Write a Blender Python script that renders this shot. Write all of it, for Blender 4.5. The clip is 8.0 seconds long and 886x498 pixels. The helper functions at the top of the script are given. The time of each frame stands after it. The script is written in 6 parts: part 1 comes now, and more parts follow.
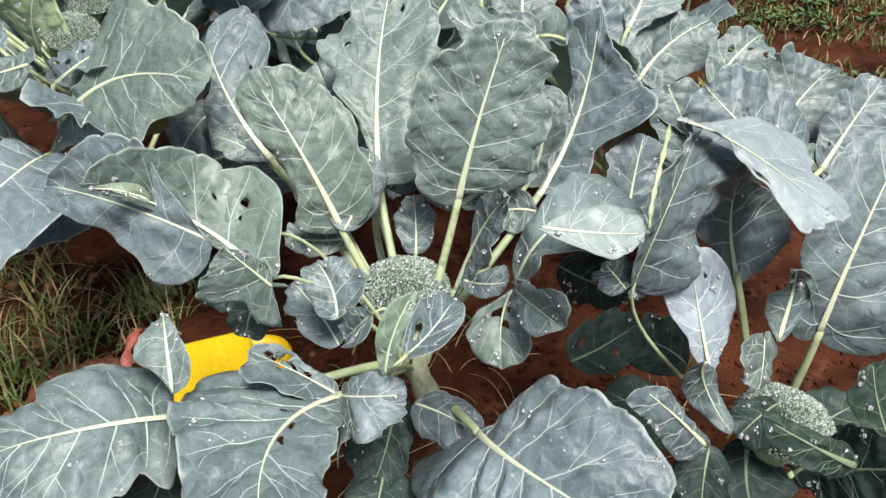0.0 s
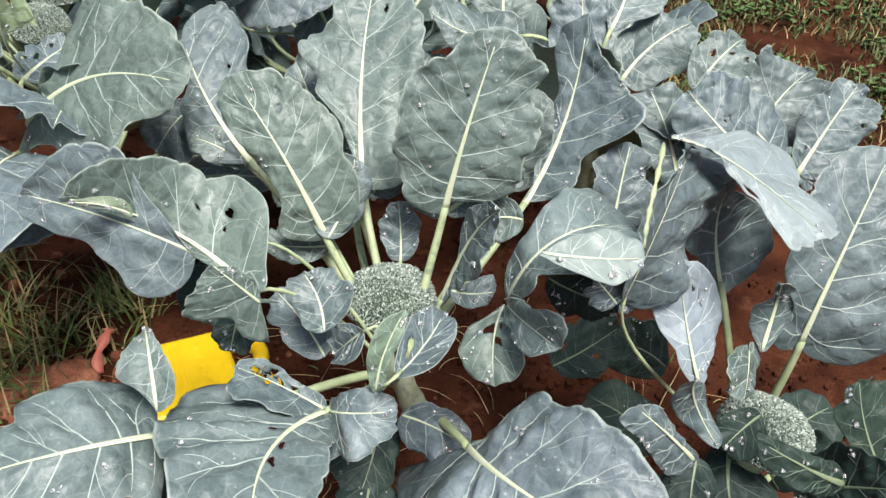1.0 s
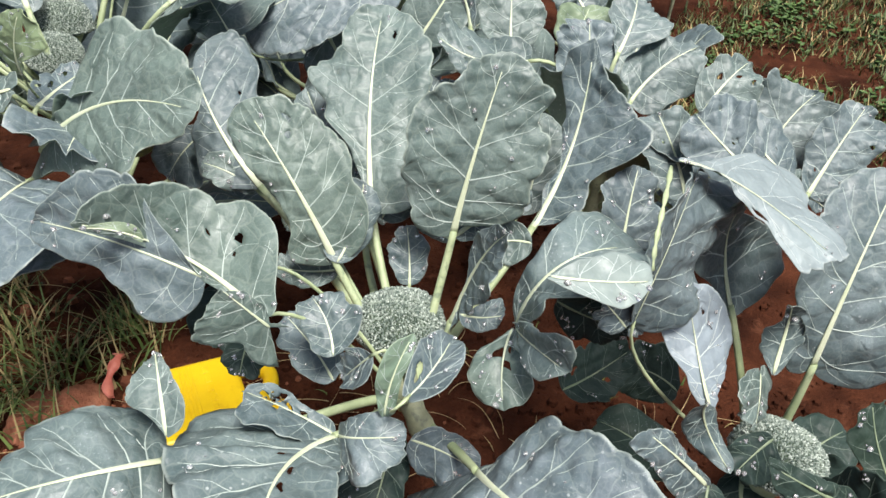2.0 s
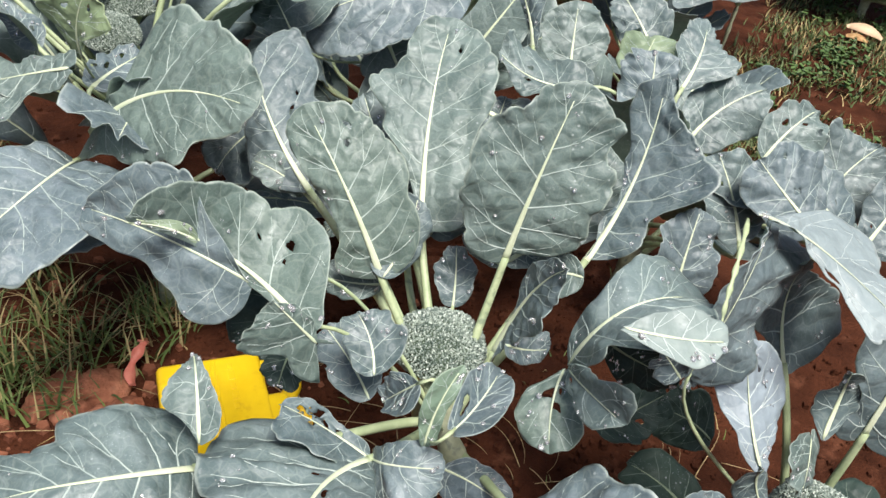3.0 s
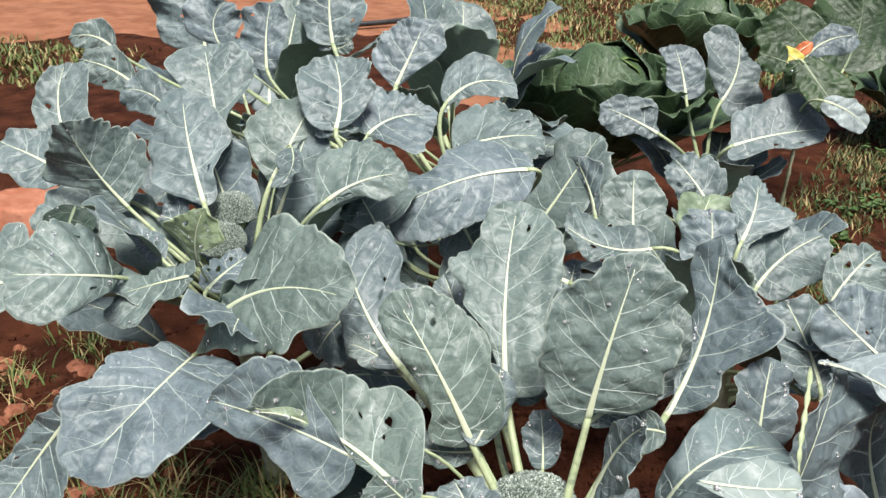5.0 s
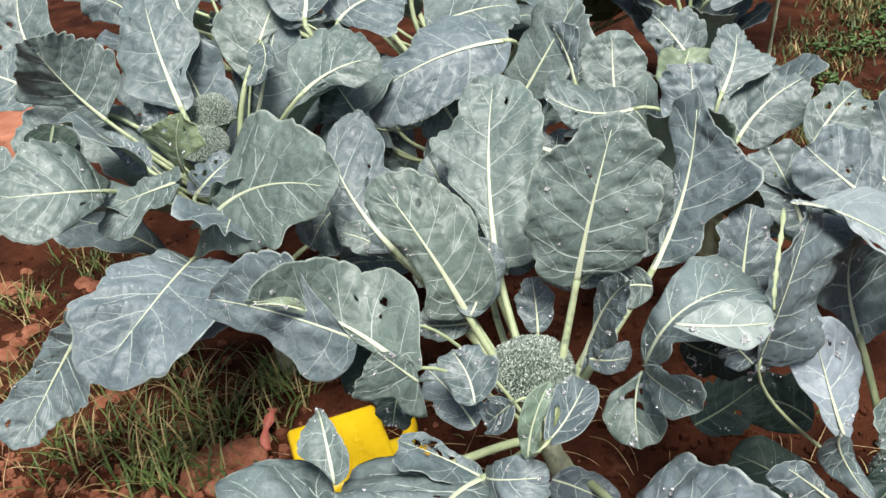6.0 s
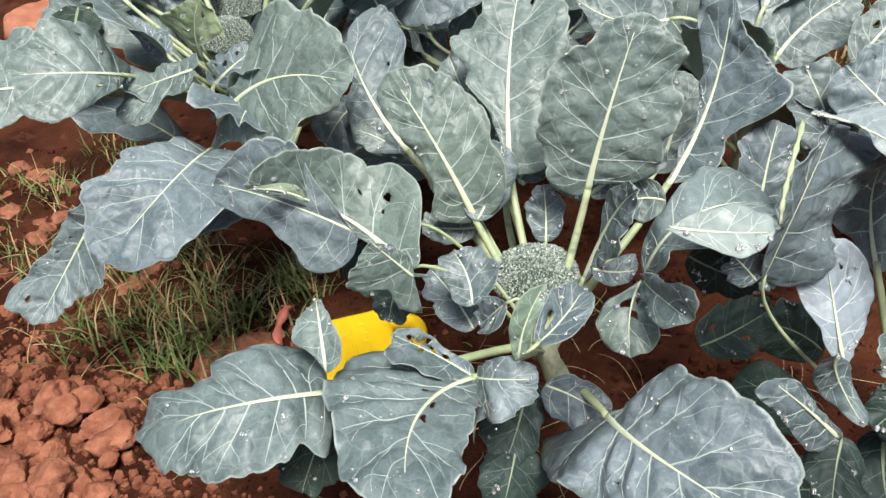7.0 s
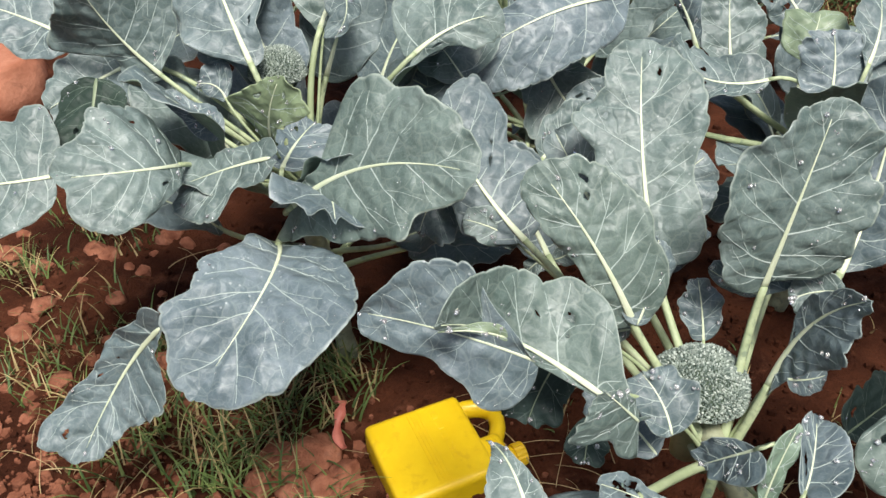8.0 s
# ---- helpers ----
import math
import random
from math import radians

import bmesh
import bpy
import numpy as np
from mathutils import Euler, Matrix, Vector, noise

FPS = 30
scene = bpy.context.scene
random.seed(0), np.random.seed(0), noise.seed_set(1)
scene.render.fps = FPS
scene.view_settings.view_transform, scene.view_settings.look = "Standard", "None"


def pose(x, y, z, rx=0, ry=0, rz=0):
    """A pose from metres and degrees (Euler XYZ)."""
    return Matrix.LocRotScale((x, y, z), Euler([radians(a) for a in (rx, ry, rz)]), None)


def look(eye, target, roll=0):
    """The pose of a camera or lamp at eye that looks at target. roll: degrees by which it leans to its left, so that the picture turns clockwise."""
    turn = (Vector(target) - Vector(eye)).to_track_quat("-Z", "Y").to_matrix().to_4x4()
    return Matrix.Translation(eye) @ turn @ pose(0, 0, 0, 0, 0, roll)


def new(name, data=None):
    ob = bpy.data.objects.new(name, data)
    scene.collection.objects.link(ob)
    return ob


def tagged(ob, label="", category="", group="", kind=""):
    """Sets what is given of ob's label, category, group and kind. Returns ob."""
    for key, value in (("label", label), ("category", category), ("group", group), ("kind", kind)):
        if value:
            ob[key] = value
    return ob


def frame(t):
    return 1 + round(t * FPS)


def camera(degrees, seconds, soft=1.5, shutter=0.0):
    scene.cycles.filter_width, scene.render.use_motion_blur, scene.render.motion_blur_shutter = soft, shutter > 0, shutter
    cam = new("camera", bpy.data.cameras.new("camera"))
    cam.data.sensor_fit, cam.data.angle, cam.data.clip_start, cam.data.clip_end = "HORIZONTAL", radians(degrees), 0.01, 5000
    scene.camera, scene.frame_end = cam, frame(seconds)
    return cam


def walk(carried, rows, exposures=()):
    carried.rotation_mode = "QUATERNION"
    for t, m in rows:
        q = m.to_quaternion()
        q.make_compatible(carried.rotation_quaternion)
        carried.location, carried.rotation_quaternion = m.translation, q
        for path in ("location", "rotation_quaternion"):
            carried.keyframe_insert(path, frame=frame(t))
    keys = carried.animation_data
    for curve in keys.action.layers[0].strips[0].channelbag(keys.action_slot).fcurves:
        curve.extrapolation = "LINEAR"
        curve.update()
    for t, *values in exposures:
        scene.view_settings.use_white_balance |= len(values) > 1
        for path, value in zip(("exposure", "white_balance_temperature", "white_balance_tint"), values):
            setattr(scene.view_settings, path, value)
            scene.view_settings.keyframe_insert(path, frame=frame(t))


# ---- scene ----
cam = camera(58.8, 8.0)
PATH = [
    (0, (0.165, 0.107, 1.229), (0.046, 1.707, 0.035), 3.8),
    (0.5, (0.141, 0.143, 1.242), (0.1, 1.719, 0.011), 5.2),
    (1, (0.125, 0.139, 1.253), (0.106, 1.717, 0.025), 6.2),
    (1.5, (0.128, 0.137, 1.256), (0.09, 1.733, 0.052), 5.5),
    (2.8, (0.113, 0.151, 1.252), (0.007, 1.768, 0.079), 7.0),
    (3, (0.068, 0.172, 1.253), (-0.017, 1.786, 0.074), 10.3),
    (3.5, (0.036, 0.181, 1.26), (-0.007, 1.813, 0.104), 12.7),
    (4, (0.078, 0.147, 1.288), (0.009, 1.841, 0.228), 8.3),
    (4.5, (0.081, 0.111, 1.308), (-0.144, 1.89, 0.422), 4.8),
    (4.7, (0.073, 0.102, 1.317), (-0.228, 1.9, 0.495), 3.8),
    (5.8, (0.104, 0.073, 1.348), (-0.244, 1.724, 0.275), -3.9),
    (6, (0.109, 0.075, 1.33), (-0.227, 1.707, 0.222), -4.5),
    (6.5, (0.183, 0.059, 1.307), (-0.174, 1.621, 0.111), -4.2),
    (7, (0.16, 0.077, 1.288), (-0.263, 1.574, 0.032), -3.4),
    (7.5, (-0.069, 0.176, 1.298), (-0.449, 1.677, 0.032), -3.6),
    (8, (-0.24, 0.23, 1.312), (-0.411, 1.786, 0.067), -0.6),
]
walk(cam, [(t, look(eye, target, roll)) for t, eye, target, roll in PATH], exposures=((0.0, 0.72), (4.5, 0.7), (6.0, 0.62), (6.5, 0.74), (7.0, 0.72), (8.0, 0.58)))

# ---- light ----
SUN_TURN, SUN_UP = 155.0, 67.0
world = bpy.data.worlds.new("overcast_sky")
scene.world = world
world.use_nodes = True
wn = world.node_tree.nodes
sky = wn.new("ShaderNodeTexSky")
sky.sky_type, sky.sun_disc = "NISHITA", False
sky.sun_elevation, sky.sun_rotation = radians(SUN_UP), radians(SUN_TURN)
sky.air_density, sky.dust_density, sky.ozone_density = 1.0, 4.0, 1.0
wn["Background"].inputs["Strength"].default_value = 0.07
world.node_tree.links.new(sky.outputs[0], wn["Background"].inputs["Color"])
sun = new("sun", bpy.data.lights.new("sun", "SUN"))
sun.data.energy, sun.data.angle, sun.data.color = 3.7, radians(22), (1.0, 0.97, 0.93)
sun.matrix_world = look((0, 0, 0), (-math.sin(radians(SUN_TURN)) * math.cos(radians(SUN_UP)),
                                   -math.cos(radians(SUN_TURN)) * math.cos(radians(SUN_UP)), -math.sin(radians(SUN_UP))))


# ---- materials ----
class Nodes:
    """A short hand for node trees: calls make nodes, values or sockets go in."""

    def __init__(self, name):
        self.mat = bpy.data.materials.new(name)
        self.mat.use_nodes = True
        self.tree = self.mat.node_tree
        self.bsdf = self.tree.nodes["Principled BSDF"]

    def put(self, socket, value):
        if isinstance(value, bpy.types.NodeSocket):
            self.tree.links.new(value, socket)
        elif isinstance(value, tuple) and len(value) == 3 and socket.type == "RGBA":
            socket.default_value = (*value, 1)
        else:
            socket.default_value = value

    def make(self, kind, **values):
        node = self.tree.nodes.new("ShaderNode" + kind)
        for key, value in values.items():
            self.put(node.inputs[key.replace("_", " ")], value)
        return node

    def math(self, op, a, b=0.0, clamp=False):
        node = self.tree.nodes.new("ShaderNodeMath")
        node.operation, node.use_clamp = op, clamp
        self.put(node.inputs[0], a), self.put(node.inputs[1], b)
        return node.outputs[0]

    def step(self, x, lo, hi, a=0.0, b=1.0):
        node = self.tree.nodes.new("ShaderNodeMapRange")
        node.interpolation_type = "SMOOTHSTEP"
        for i, v in enumerate((x, lo, hi, a, b)):
            self.put(node.inputs[i], v)
        return node.outputs[0]

    def mix(self, f, a, b, blend="MIX"):
        node = self.tree.nodes.new("ShaderNodeMix")
        node.data_type, node.blend_type = "RGBA", blend
        for i, v in ((0, f), (6, a), (7, b)):
            self.put(node.inputs[i], v)
        return node.outputs[2]

    def coords(self, which="Object"):
        return self.make("TexCoord").outputs[which]

    def noise(self, scale, detail=3.0, rough=0.55, at=None, warp=0.0):
        node = self.make("TexNoise", Vector=at or self.coords(), Scale=scale, Detail=detail, Roughness=rough, Distortion=warp)
        return node.outputs[0]

    def random(self):
        return self.make("ObjectInfo").outputs["Random"]

    def uv(self, name):
        node = self.tree.nodes.new("ShaderNodeUVMap")
        node.uv_map = name
        split = self.make("SeparateXYZ", Vector=node.outputs[0])
        return split.outputs[0], split.outputs[1]

    def done(self, color, rough=0.6, bump=None, strength=0.4, distance=0.002, **more):
        self.put(self.bsdf.inputs["Base Color"], color)
        self.put(self.bsdf.inputs["Roughness"], rough)
        for key, value in more.items():
            self.put(self.bsdf.inputs[key.replace("_", " ")], value)
        if bump is not None:
            b = self.make("Bump", Strength=strength, Distance=distance, Height=bump)
            self.put(self.bsdf.inputs["Normal"], b.outputs[0])
        return self.mat


def shine_through(n, color, share):
    """Light that comes through a thin blade."""
    thin = n.make("BsdfTranslucent", Color=color)
    both = n.make("MixShader", Fac=share)
    out = n.tree.nodes["Material Output"]
    n.tree.links.new(n.bsdf.outputs[0], both.inputs[1])
    n.tree.links.new(thin.outputs[0], both.inputs[2])
    n.tree.links.new(both.outputs[0], out.inputs["Surface"])


def leaf_material(name, dark, light, wax, vein, veins=1.0, rough=0.52, ribbed=False, gloss=0.5):
    n = Nodes(name)
    q, v = n.uv("vein")
    at = n.coords()
    # the net of small veins
    warp = n.make("VectorMath")
    warp.operation = "MULTIPLY_ADD"
    grain = n.make("TexNoise", Vector=at, Scale=40.0)
    n.put(warp.inputs[0], grain.outputs["Color"]), n.put(warp.inputs[1], (0.016, 0.016, 0.016)), n.put(warp.inputs[2], at)
    at_w = warp.outputs[0]
    net = n.make("TexVoronoi", Vector=at_w, Scale=34.0)
    net.feature = "DISTANCE_TO_EDGE"
    fine = n.make("TexVoronoi", Vector=at_w, Scale=105.0)
    fine.feature = "DISTANCE_TO_EDGE"
    mask = n.math("MAXIMUM", n.math("MULTIPLY", n.step(net.outputs["Distance"], 0.055, 0.005), 0.17), n.math("MULTIPLY", n.step(fine.outputs["Distance"], 0.1, 0.0), 0.09))
    if ribbed:
        # close fans of veins, thick at the rib and thin at the margin
        d = n.math("ABSOLUTE", n.math("SUBTRACT", n.math("FRACT", q), 0.5))
        t = n.math("ADD", n.math("MULTIPLY", n.math("SUBTRACT", 1.0, v), 0.06), 0.02)
        side = n.math("MULTIPLY", n.math("SUBTRACT", 1.0, n.step(d, n.math("MULTIPLY", t, 0.35), t)), n.step(v, 1.0, 0.55))
        mask = n.math("MAXIMUM", mask, side)
    big = n.noise(9, 3, at=at)
    mid = n.noise(38, 4, 0.6, at=at)
    col = n.mix(n.step(big, 0.3, 0.72), dark, light)
    col = n.mix(n.math("MULTIPLY", n.step(n.noise(13, 4, 0.65, at=at, warp=0.6), 0.46, 0.76), 0.36), col, wax)
    own = n.random()
    col = n.mix(n.step(own, 0.0, 1.0, 0.0, 0.3), col, light)
    tint = n.math("FRACT", n.math("MULTIPLY", own, 7.31))
    col = n.mix(1.0, col, n.mix(tint, (0.97, 1.0, 1.07), (0.99, 1.04, 0.92)), "MULTIPLY")
    rub = n.noise(24, 5, 0.7, at=at, warp=1.2)
    col = n.mix(n.math("MULTIPLY", n.step(rub, 0.58, 0.7), 0.2), col, dark)
    col = n.mix(n.math("MULTIPLY", n.step(n.noise(120, 3, 0.7, at=at), 0.5, 0.75), 0.2), col, wax)
    col = n.mix(n.math("MULTIPLY", mask, 0.6 * veins), col, vein)
    col = n.mix(n.math("MULTIPLY", n.step(v, 0.965, 0.99), 0.3), col, vein)
    # pale specks and nibbled spots
    speck = n.make("TexVoronoi", Vector=at, Scale=75.0)
    few = n.math("MULTIPLY", n.step(speck.outputs["Distance"], 0.17, 0.09), n.step(n.noise(7, 2, at=at), 0.5, 0.62))
    col = n.mix(n.math("MULTIPLY", few, 0.6), col, (0.5, 0.54, 0.52))
    dust = n.make("TexVoronoi", Vector=at, Scale=230.0)
    few = n.math("MULTIPLY", n.step(dust.outputs["Distance"], 0.22, 0.1), n.step(n.noise(11, 3, at=at), 0.5, 0.68))
    col = n.mix(n.math("MULTIPLY", few, 0.45), col, (0.48, 0.52, 0.52))
    height = n.math("ADD", n.math("MULTIPLY", n.noise(30, 4, 0.6, at=at, warp=0.5), 0.6), n.math("MULTIPLY", n.noise(160, 2, at=at), 0.12))
    height = n.math("ADD", height, n.math("MULTIPLY", n.step(net.outputs["Distance"], 0.0, 0.3), 0.3))
    if ribbed:
        height = n.math("SUBTRACT", height, n.math("MULTIPLY", mask, 0.5))
    m = n.done(col, n.step(mid, 0.3, 0.7, rough - 0.12, rough + 0.06), height, 0.8, 0.0042, Specular_IOR_Level=gloss)
    shine_through(n, n.mix(0.5, col, (0.22, 0.34, 0.1)), 0.07)
    return m


LEAF = leaf_material("glaucous leaf", (0.062, 0.09, 0.094), (0.15, 0.192, 0.196), (0.31, 0.35, 0.375), (0.6, 0.66, 0.57))
LEAF_SAGE = leaf_material("sage green leaf", (0.063, 0.093, 0.088), (0.153, 0.198, 0.187), (0.3, 0.348, 0.348), (0.6, 0.66, 0.55))
# darkened leaf skin: the shade inside the plants is put into its colour
LEAF_SHADED = leaf_material("leaf with shade in its colour", (0.018, 0.031, 0.026), (0.038, 0.058, 0.05), (0.065, 0.09, 0.085), (0.12, 0.16, 0.12), gloss=0.15)
LEAF_BACK = leaf_material("leaf underside", (0.14, 0.2, 0.15), (0.2, 0.27, 0.2), (0.27, 0.33, 0.27), (0.5, 0.58, 0.42))
LEAF_BLUE = leaf_material("blue waxy leaf", (0.066, 0.09, 0.1), (0.13, 0.165, 0.18), (0.27, 0.315, 0.345), (0.5, 0.56, 0.5))
# paler waxy skin: the brightness of sky-facing blades is put into its colour
LEAF_SKYLIT = leaf_material("waxy leaf, sky brightness in its colour", (0.2, 0.235, 0.25), (0.3, 0.345, 0.36), (0.42, 0.46, 0.475), (0.42, 0.46, 0.42), 0.45)
LEAF_GREEN = leaf_material("yellow green leaf", (0.16, 0.21, 0.13), (0.24, 0.3, 0.18), (0.3, 0.35, 0.25), (0.5, 0.56, 0.32))
CABBAGE = leaf_material("cabbage leaf", (0.03, 0.058, 0.024), (0.058, 0.1, 0.042), (0.1, 0.145, 0.095), (0.26, 0.34, 0.2), ribbed=True)
GLOSSY = leaf_material("glossy green leaf", (0.014, 0.035, 0.01), (0.028, 0.06, 0.016), (0.042, 0.075, 0.028), (0.14, 0.2, 0.08), rough=0.56)


def plain(name, a, b, scale, rough=0.6, fine=200, strength=0.4, distance=0.002, third=None, **more):
    n = Nodes(name)
    at = n.coords()
    f = n.noise(scale, 5, 0.6, at=at)
    g = n.noise(fine, 3, 0.6, at=at)
    col = n.mix(n.step(f, 0.3, 0.7), a, b)
    if third:
        col = n.mix(n.math("MULTIPLY", n.step(n.noise(scale * 2.3, 4, 0.6, at=at, warp=0.4), 0.55, 0.7), 0.7), col, third)
    col = n.mix(n.step(g, 0.3, 0.75, 0.0, 0.3), col, a)
    return n.done(col, rough, n.math("ADD", f, n.math("MULTIPLY", g, 0.4)), strength, distance, **more)


VEIN = plain("pale side vein", (0.3, 0.36, 0.33), (0.42, 0.48, 0.43), 20, 0.5, 180, 0.2)
# dull veins: for cabbage, glossy leaves, and leaves with shade in their colour
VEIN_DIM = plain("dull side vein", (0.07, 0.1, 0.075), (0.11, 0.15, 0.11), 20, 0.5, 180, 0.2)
VEIN_BRIGHT = plain("brightened side vein", (0.42, 0.47, 0.46), (0.5, 0.55, 0.52), 20, 0.5, 180, 0.2)
VEINS = {LEAF_SHADED: VEIN_DIM, CABBAGE: VEIN_DIM, GLOSSY: VEIN_DIM, LEAF_SKYLIT: VEIN_BRIGHT}
# dull rib for the same leaves, so painted shade reaches the midrib too
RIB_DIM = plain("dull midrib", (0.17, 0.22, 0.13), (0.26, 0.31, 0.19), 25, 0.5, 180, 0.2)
RIB = plain("pale midrib", (0.54, 0.6, 0.4), (0.68, 0.72, 0.53), 25, 0.45, 180, 0.2)
STALK = plain("pale green stalk", (0.26, 0.32, 0.17), (0.46, 0.52, 0.31), 16, 0.5, 120, 0.4, third=(0.11, 0.16, 0.12))
WOOD = plain("weathered plant stem", (0.18, 0.19, 0.12), (0.4, 0.42, 0.27), 22, 0.7, 140, 0.6, third=(0.08, 0.1, 0.09))
CURD_DEEP = plain("broccoli flesh between buds", (0.03, 0.05, 0.03), (0.06, 0.09, 0.055), 40, 0.8)
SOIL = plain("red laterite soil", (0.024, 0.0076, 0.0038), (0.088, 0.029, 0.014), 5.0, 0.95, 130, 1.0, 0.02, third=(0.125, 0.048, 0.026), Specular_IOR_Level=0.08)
CLOD = plain("red soil clod", (0.17, 0.06, 0.034), (0.4, 0.17, 0.1), 17, 0.95, 150, 1.0, 0.008, third=(0.26, 0.125, 0.08), Specular_IOR_Level=0.1)
DUST = plain("dry trodden red earth", (0.2, 0.08, 0.042), (0.33, 0.15, 0.085), 4, 0.95, 60, 0.8, 0.01, third=(0.25, 0.13, 0.08), Specular_IOR_Level=0.1)
YELLOW = plain("yellow plastic", (0.78, 0.5, 0.006), (0.86, 0.58, 0.012), 14, 0.38, 260, 0.08, third=(0.7, 0.42, 0.01))
CAP = plain("yellow cap plastic", (0.7, 0.42, 0.008), (0.8, 0.5, 0.01), 20, 0.4)
RIBBON = plain("faded red plastic", (0.5, 0.12, 0.08), (0.62, 0.22, 0.16), 40, 0.5)
STRAW = plain("dry straw", (0.32, 0.22, 0.1), (0.5, 0.38, 0.2), 30, 0.8)
PEEL = plain("dry pale husk", (0.55, 0.36, 0.22), (0.66, 0.46, 0.3), 25, 0.8)
YLEAF = plain("yellowed leaf", (0.5, 0.4, 0.06), (0.62, 0.55, 0.14), 25, 0.6)
RLEAF = plain("orange withered leaf", (0.4, 0.08, 0.02), (0.5, 0.16, 0.04), 25, 0.6)
BROWN = plain("scorched leaf edge", (0.3, 0.14, 0.05), (0.5, 0.33, 0.15), 60, 0.8)
STONE = plain("red laterite stone", (0.3, 0.11, 0.062), (0.45, 0.2, 0.125), 9, 0.95, 90, 0.9, 0.008, third=(0.27, 0.12, 0.075), Specular_IOR_Level=0.15)
WEED = plain("weed leaf", (0.03, 0.07, 0.015), (0.09, 0.15, 0.035), 20, 0.6)


def grass_material(name, dry, k):
    n = Nodes(name)
    r = n.make("NewGeometry").outputs["Random Per Island"]
    col = n.mix(n.step(r, 0.0, 0.6), (0.045 * k, 0.085 * k, 0.018 * k), (0.13 * k, 0.18 * k, 0.045 * k))
    col = n.mix(n.step(r, 1.0 - dry, 1.06 - dry), col, (0.36, 0.27, 0.12))
    return n.done(col, 0.65, n.noise(90), 0.2)


GRASS = grass_material("grass blades", 0.3, 1.0)
VERGE = grass_material("green verge blades", 0.2, 0.6)


def curd_material():
    n = Nodes("broccoli buds")
    r = n.make("NewGeometry").outputs["Random Per Island"]
    col = n.mix(n.step(r, 0.1, 0.8), (0.085, 0.12, 0.1), (0.3, 0.35, 0.3))
    col = n.mix(n.step(n.noise(45, 3), 0.5, 0.68, 0.0, 0.55), col, (0.32, 0.38, 0.31))
    col = n.mix(n.step(r, 0.87, 0.91), col, (0.52, 0.57, 0.51))
    return n.done(col, 0.38, n.noise(700), 0.3, 0.0006)


CURD = curd_material()


def drop_material():
    n = Nodes("water drop")
    return n.done((1.0, 1.0, 1.0), 0.02, IOR=1.33, Transmission_Weight=0.8)


DROP = drop_material()


# ---- building helpers ----
def part(name, data, material, parent=None, label="", smooth=True):
    """Links a mesh or bmesh as one object, under a thing or a part when one is given."""
    if isinstance(data, bmesh.types.BMesh):
        mesh = bpy.data.meshes.new(name)
        data.to_mesh(mesh)
        data.free()
    else:
        mesh = data
    for m in material if isinstance(material, (list, tuple)) else (material,):
        mesh.materials.append(m)
    if smooth:
        mesh.polygons.foreach_set("use_smooth", [True] * len(mesh.polygons))
    ob = new(name, mesh)
    if parent:
        ob.parent = parent
    return tagged(ob, label)


def thing(name, x, y, z, label, category, group=""):
    ob = new(name)
    ob.location = (x, y, z)
    ob.empty_display_size = 0.05
    return tagged(ob, label, category, group)


def mesh_from(name, verts, faces):
    mesh = bpy.data.meshes.new(name)
    mesh.from_pydata([tuple(v) for v in verts], [], faces)
    mesh.update()
    return mesh


def tube(points, radii, sides=8, flat=1.0, cap=True):
    """A round, tapered stalk along a line of points, as vertices and faces."""
    pts = [Vector(p) for p in points]
    verts, faces = [], []
    ref = Vector((0.13, 0.21, 0.97))
    for i, p in enumerate(pts):
        d = (pts[min(i + 1, len(pts) - 1)] - pts[max(i - 1, 0)]).normalized()
        a = d.cross(ref)
        a = a.normalized() if a.length > 1e-4 else Vector((1, 0, 0))
        b = d.cross(a)
        for k in range(sides):
            w = 2 * math.pi * k / sides
            verts.append(p + (a * math.cos(w) + b * math.sin(w) * flat) * radii[i])
    for i in range(len(pts) - 1):
        for k in range(sides):
            j = (k + 1) % sides
            faces.append((i * sides + k, i * sides + j, (i + 1) * sides + j, (i + 1) * sides + k))
    if cap:
        faces.append(tuple(range(sides))[::-1])
        faces.append(tuple((len(pts) - 1) * sides + k for k in range(sides)))
    return verts, faces


def bezier(a, b, c, d, n):
    out = []
    for i in range(n):
        t = i / (n - 1)
        out.append(a * (1 - t) ** 3 + b * (3 * t * (1 - t) ** 2) + c * (3 * t * t * (1 - t)) + d * t ** 3)
    return out


LEAVES = [0]
DROPS = []
STATION = (0, 0.03, 0.07, 0.12, 0.17, 0.22, 0.28, 0.34, 0.4, 0.46, 0.52, 0.58, 0.64, 0.7, 0.76, 0.82, 0.88, 0.94, 1.0)


def slant(u):
    """The angle between the rib and a side vein that leaves it at u: swept back beside the stalk, forward at the tip."""
    return np.radians(np.interp(u, (0, 0.04, 0.1, 0.18, 0.3, 0.5, 0.7, 0.85, 0.95, 1), (150, 122, 98, 80, 68, 58, 49, 37, 19, 0)))


def reach_out(px, py, u, length):
    """How far the outline (px, py) of one half lies from the rib, along the side vein at u."""
    a = float(slant(u))
    dx, dy, best = math.sin(a), math.cos(a), 0.0
    for i in range(len(px) - 1):
        ax, ay, ex, ey = px[i], py[i] - u * length, px[i + 1] - px[i], py[i + 1] - py[i]
        det = ex * dy - ey * dx
        if abs(det) < 1e-12:
            continue
        s, d = (dx * ay - dy * ax) / det, (ex * ay - ey * ax) / det
        if -1e-6 <= s <= 1 + 1e-6 and d > best:
            best = d
    return best


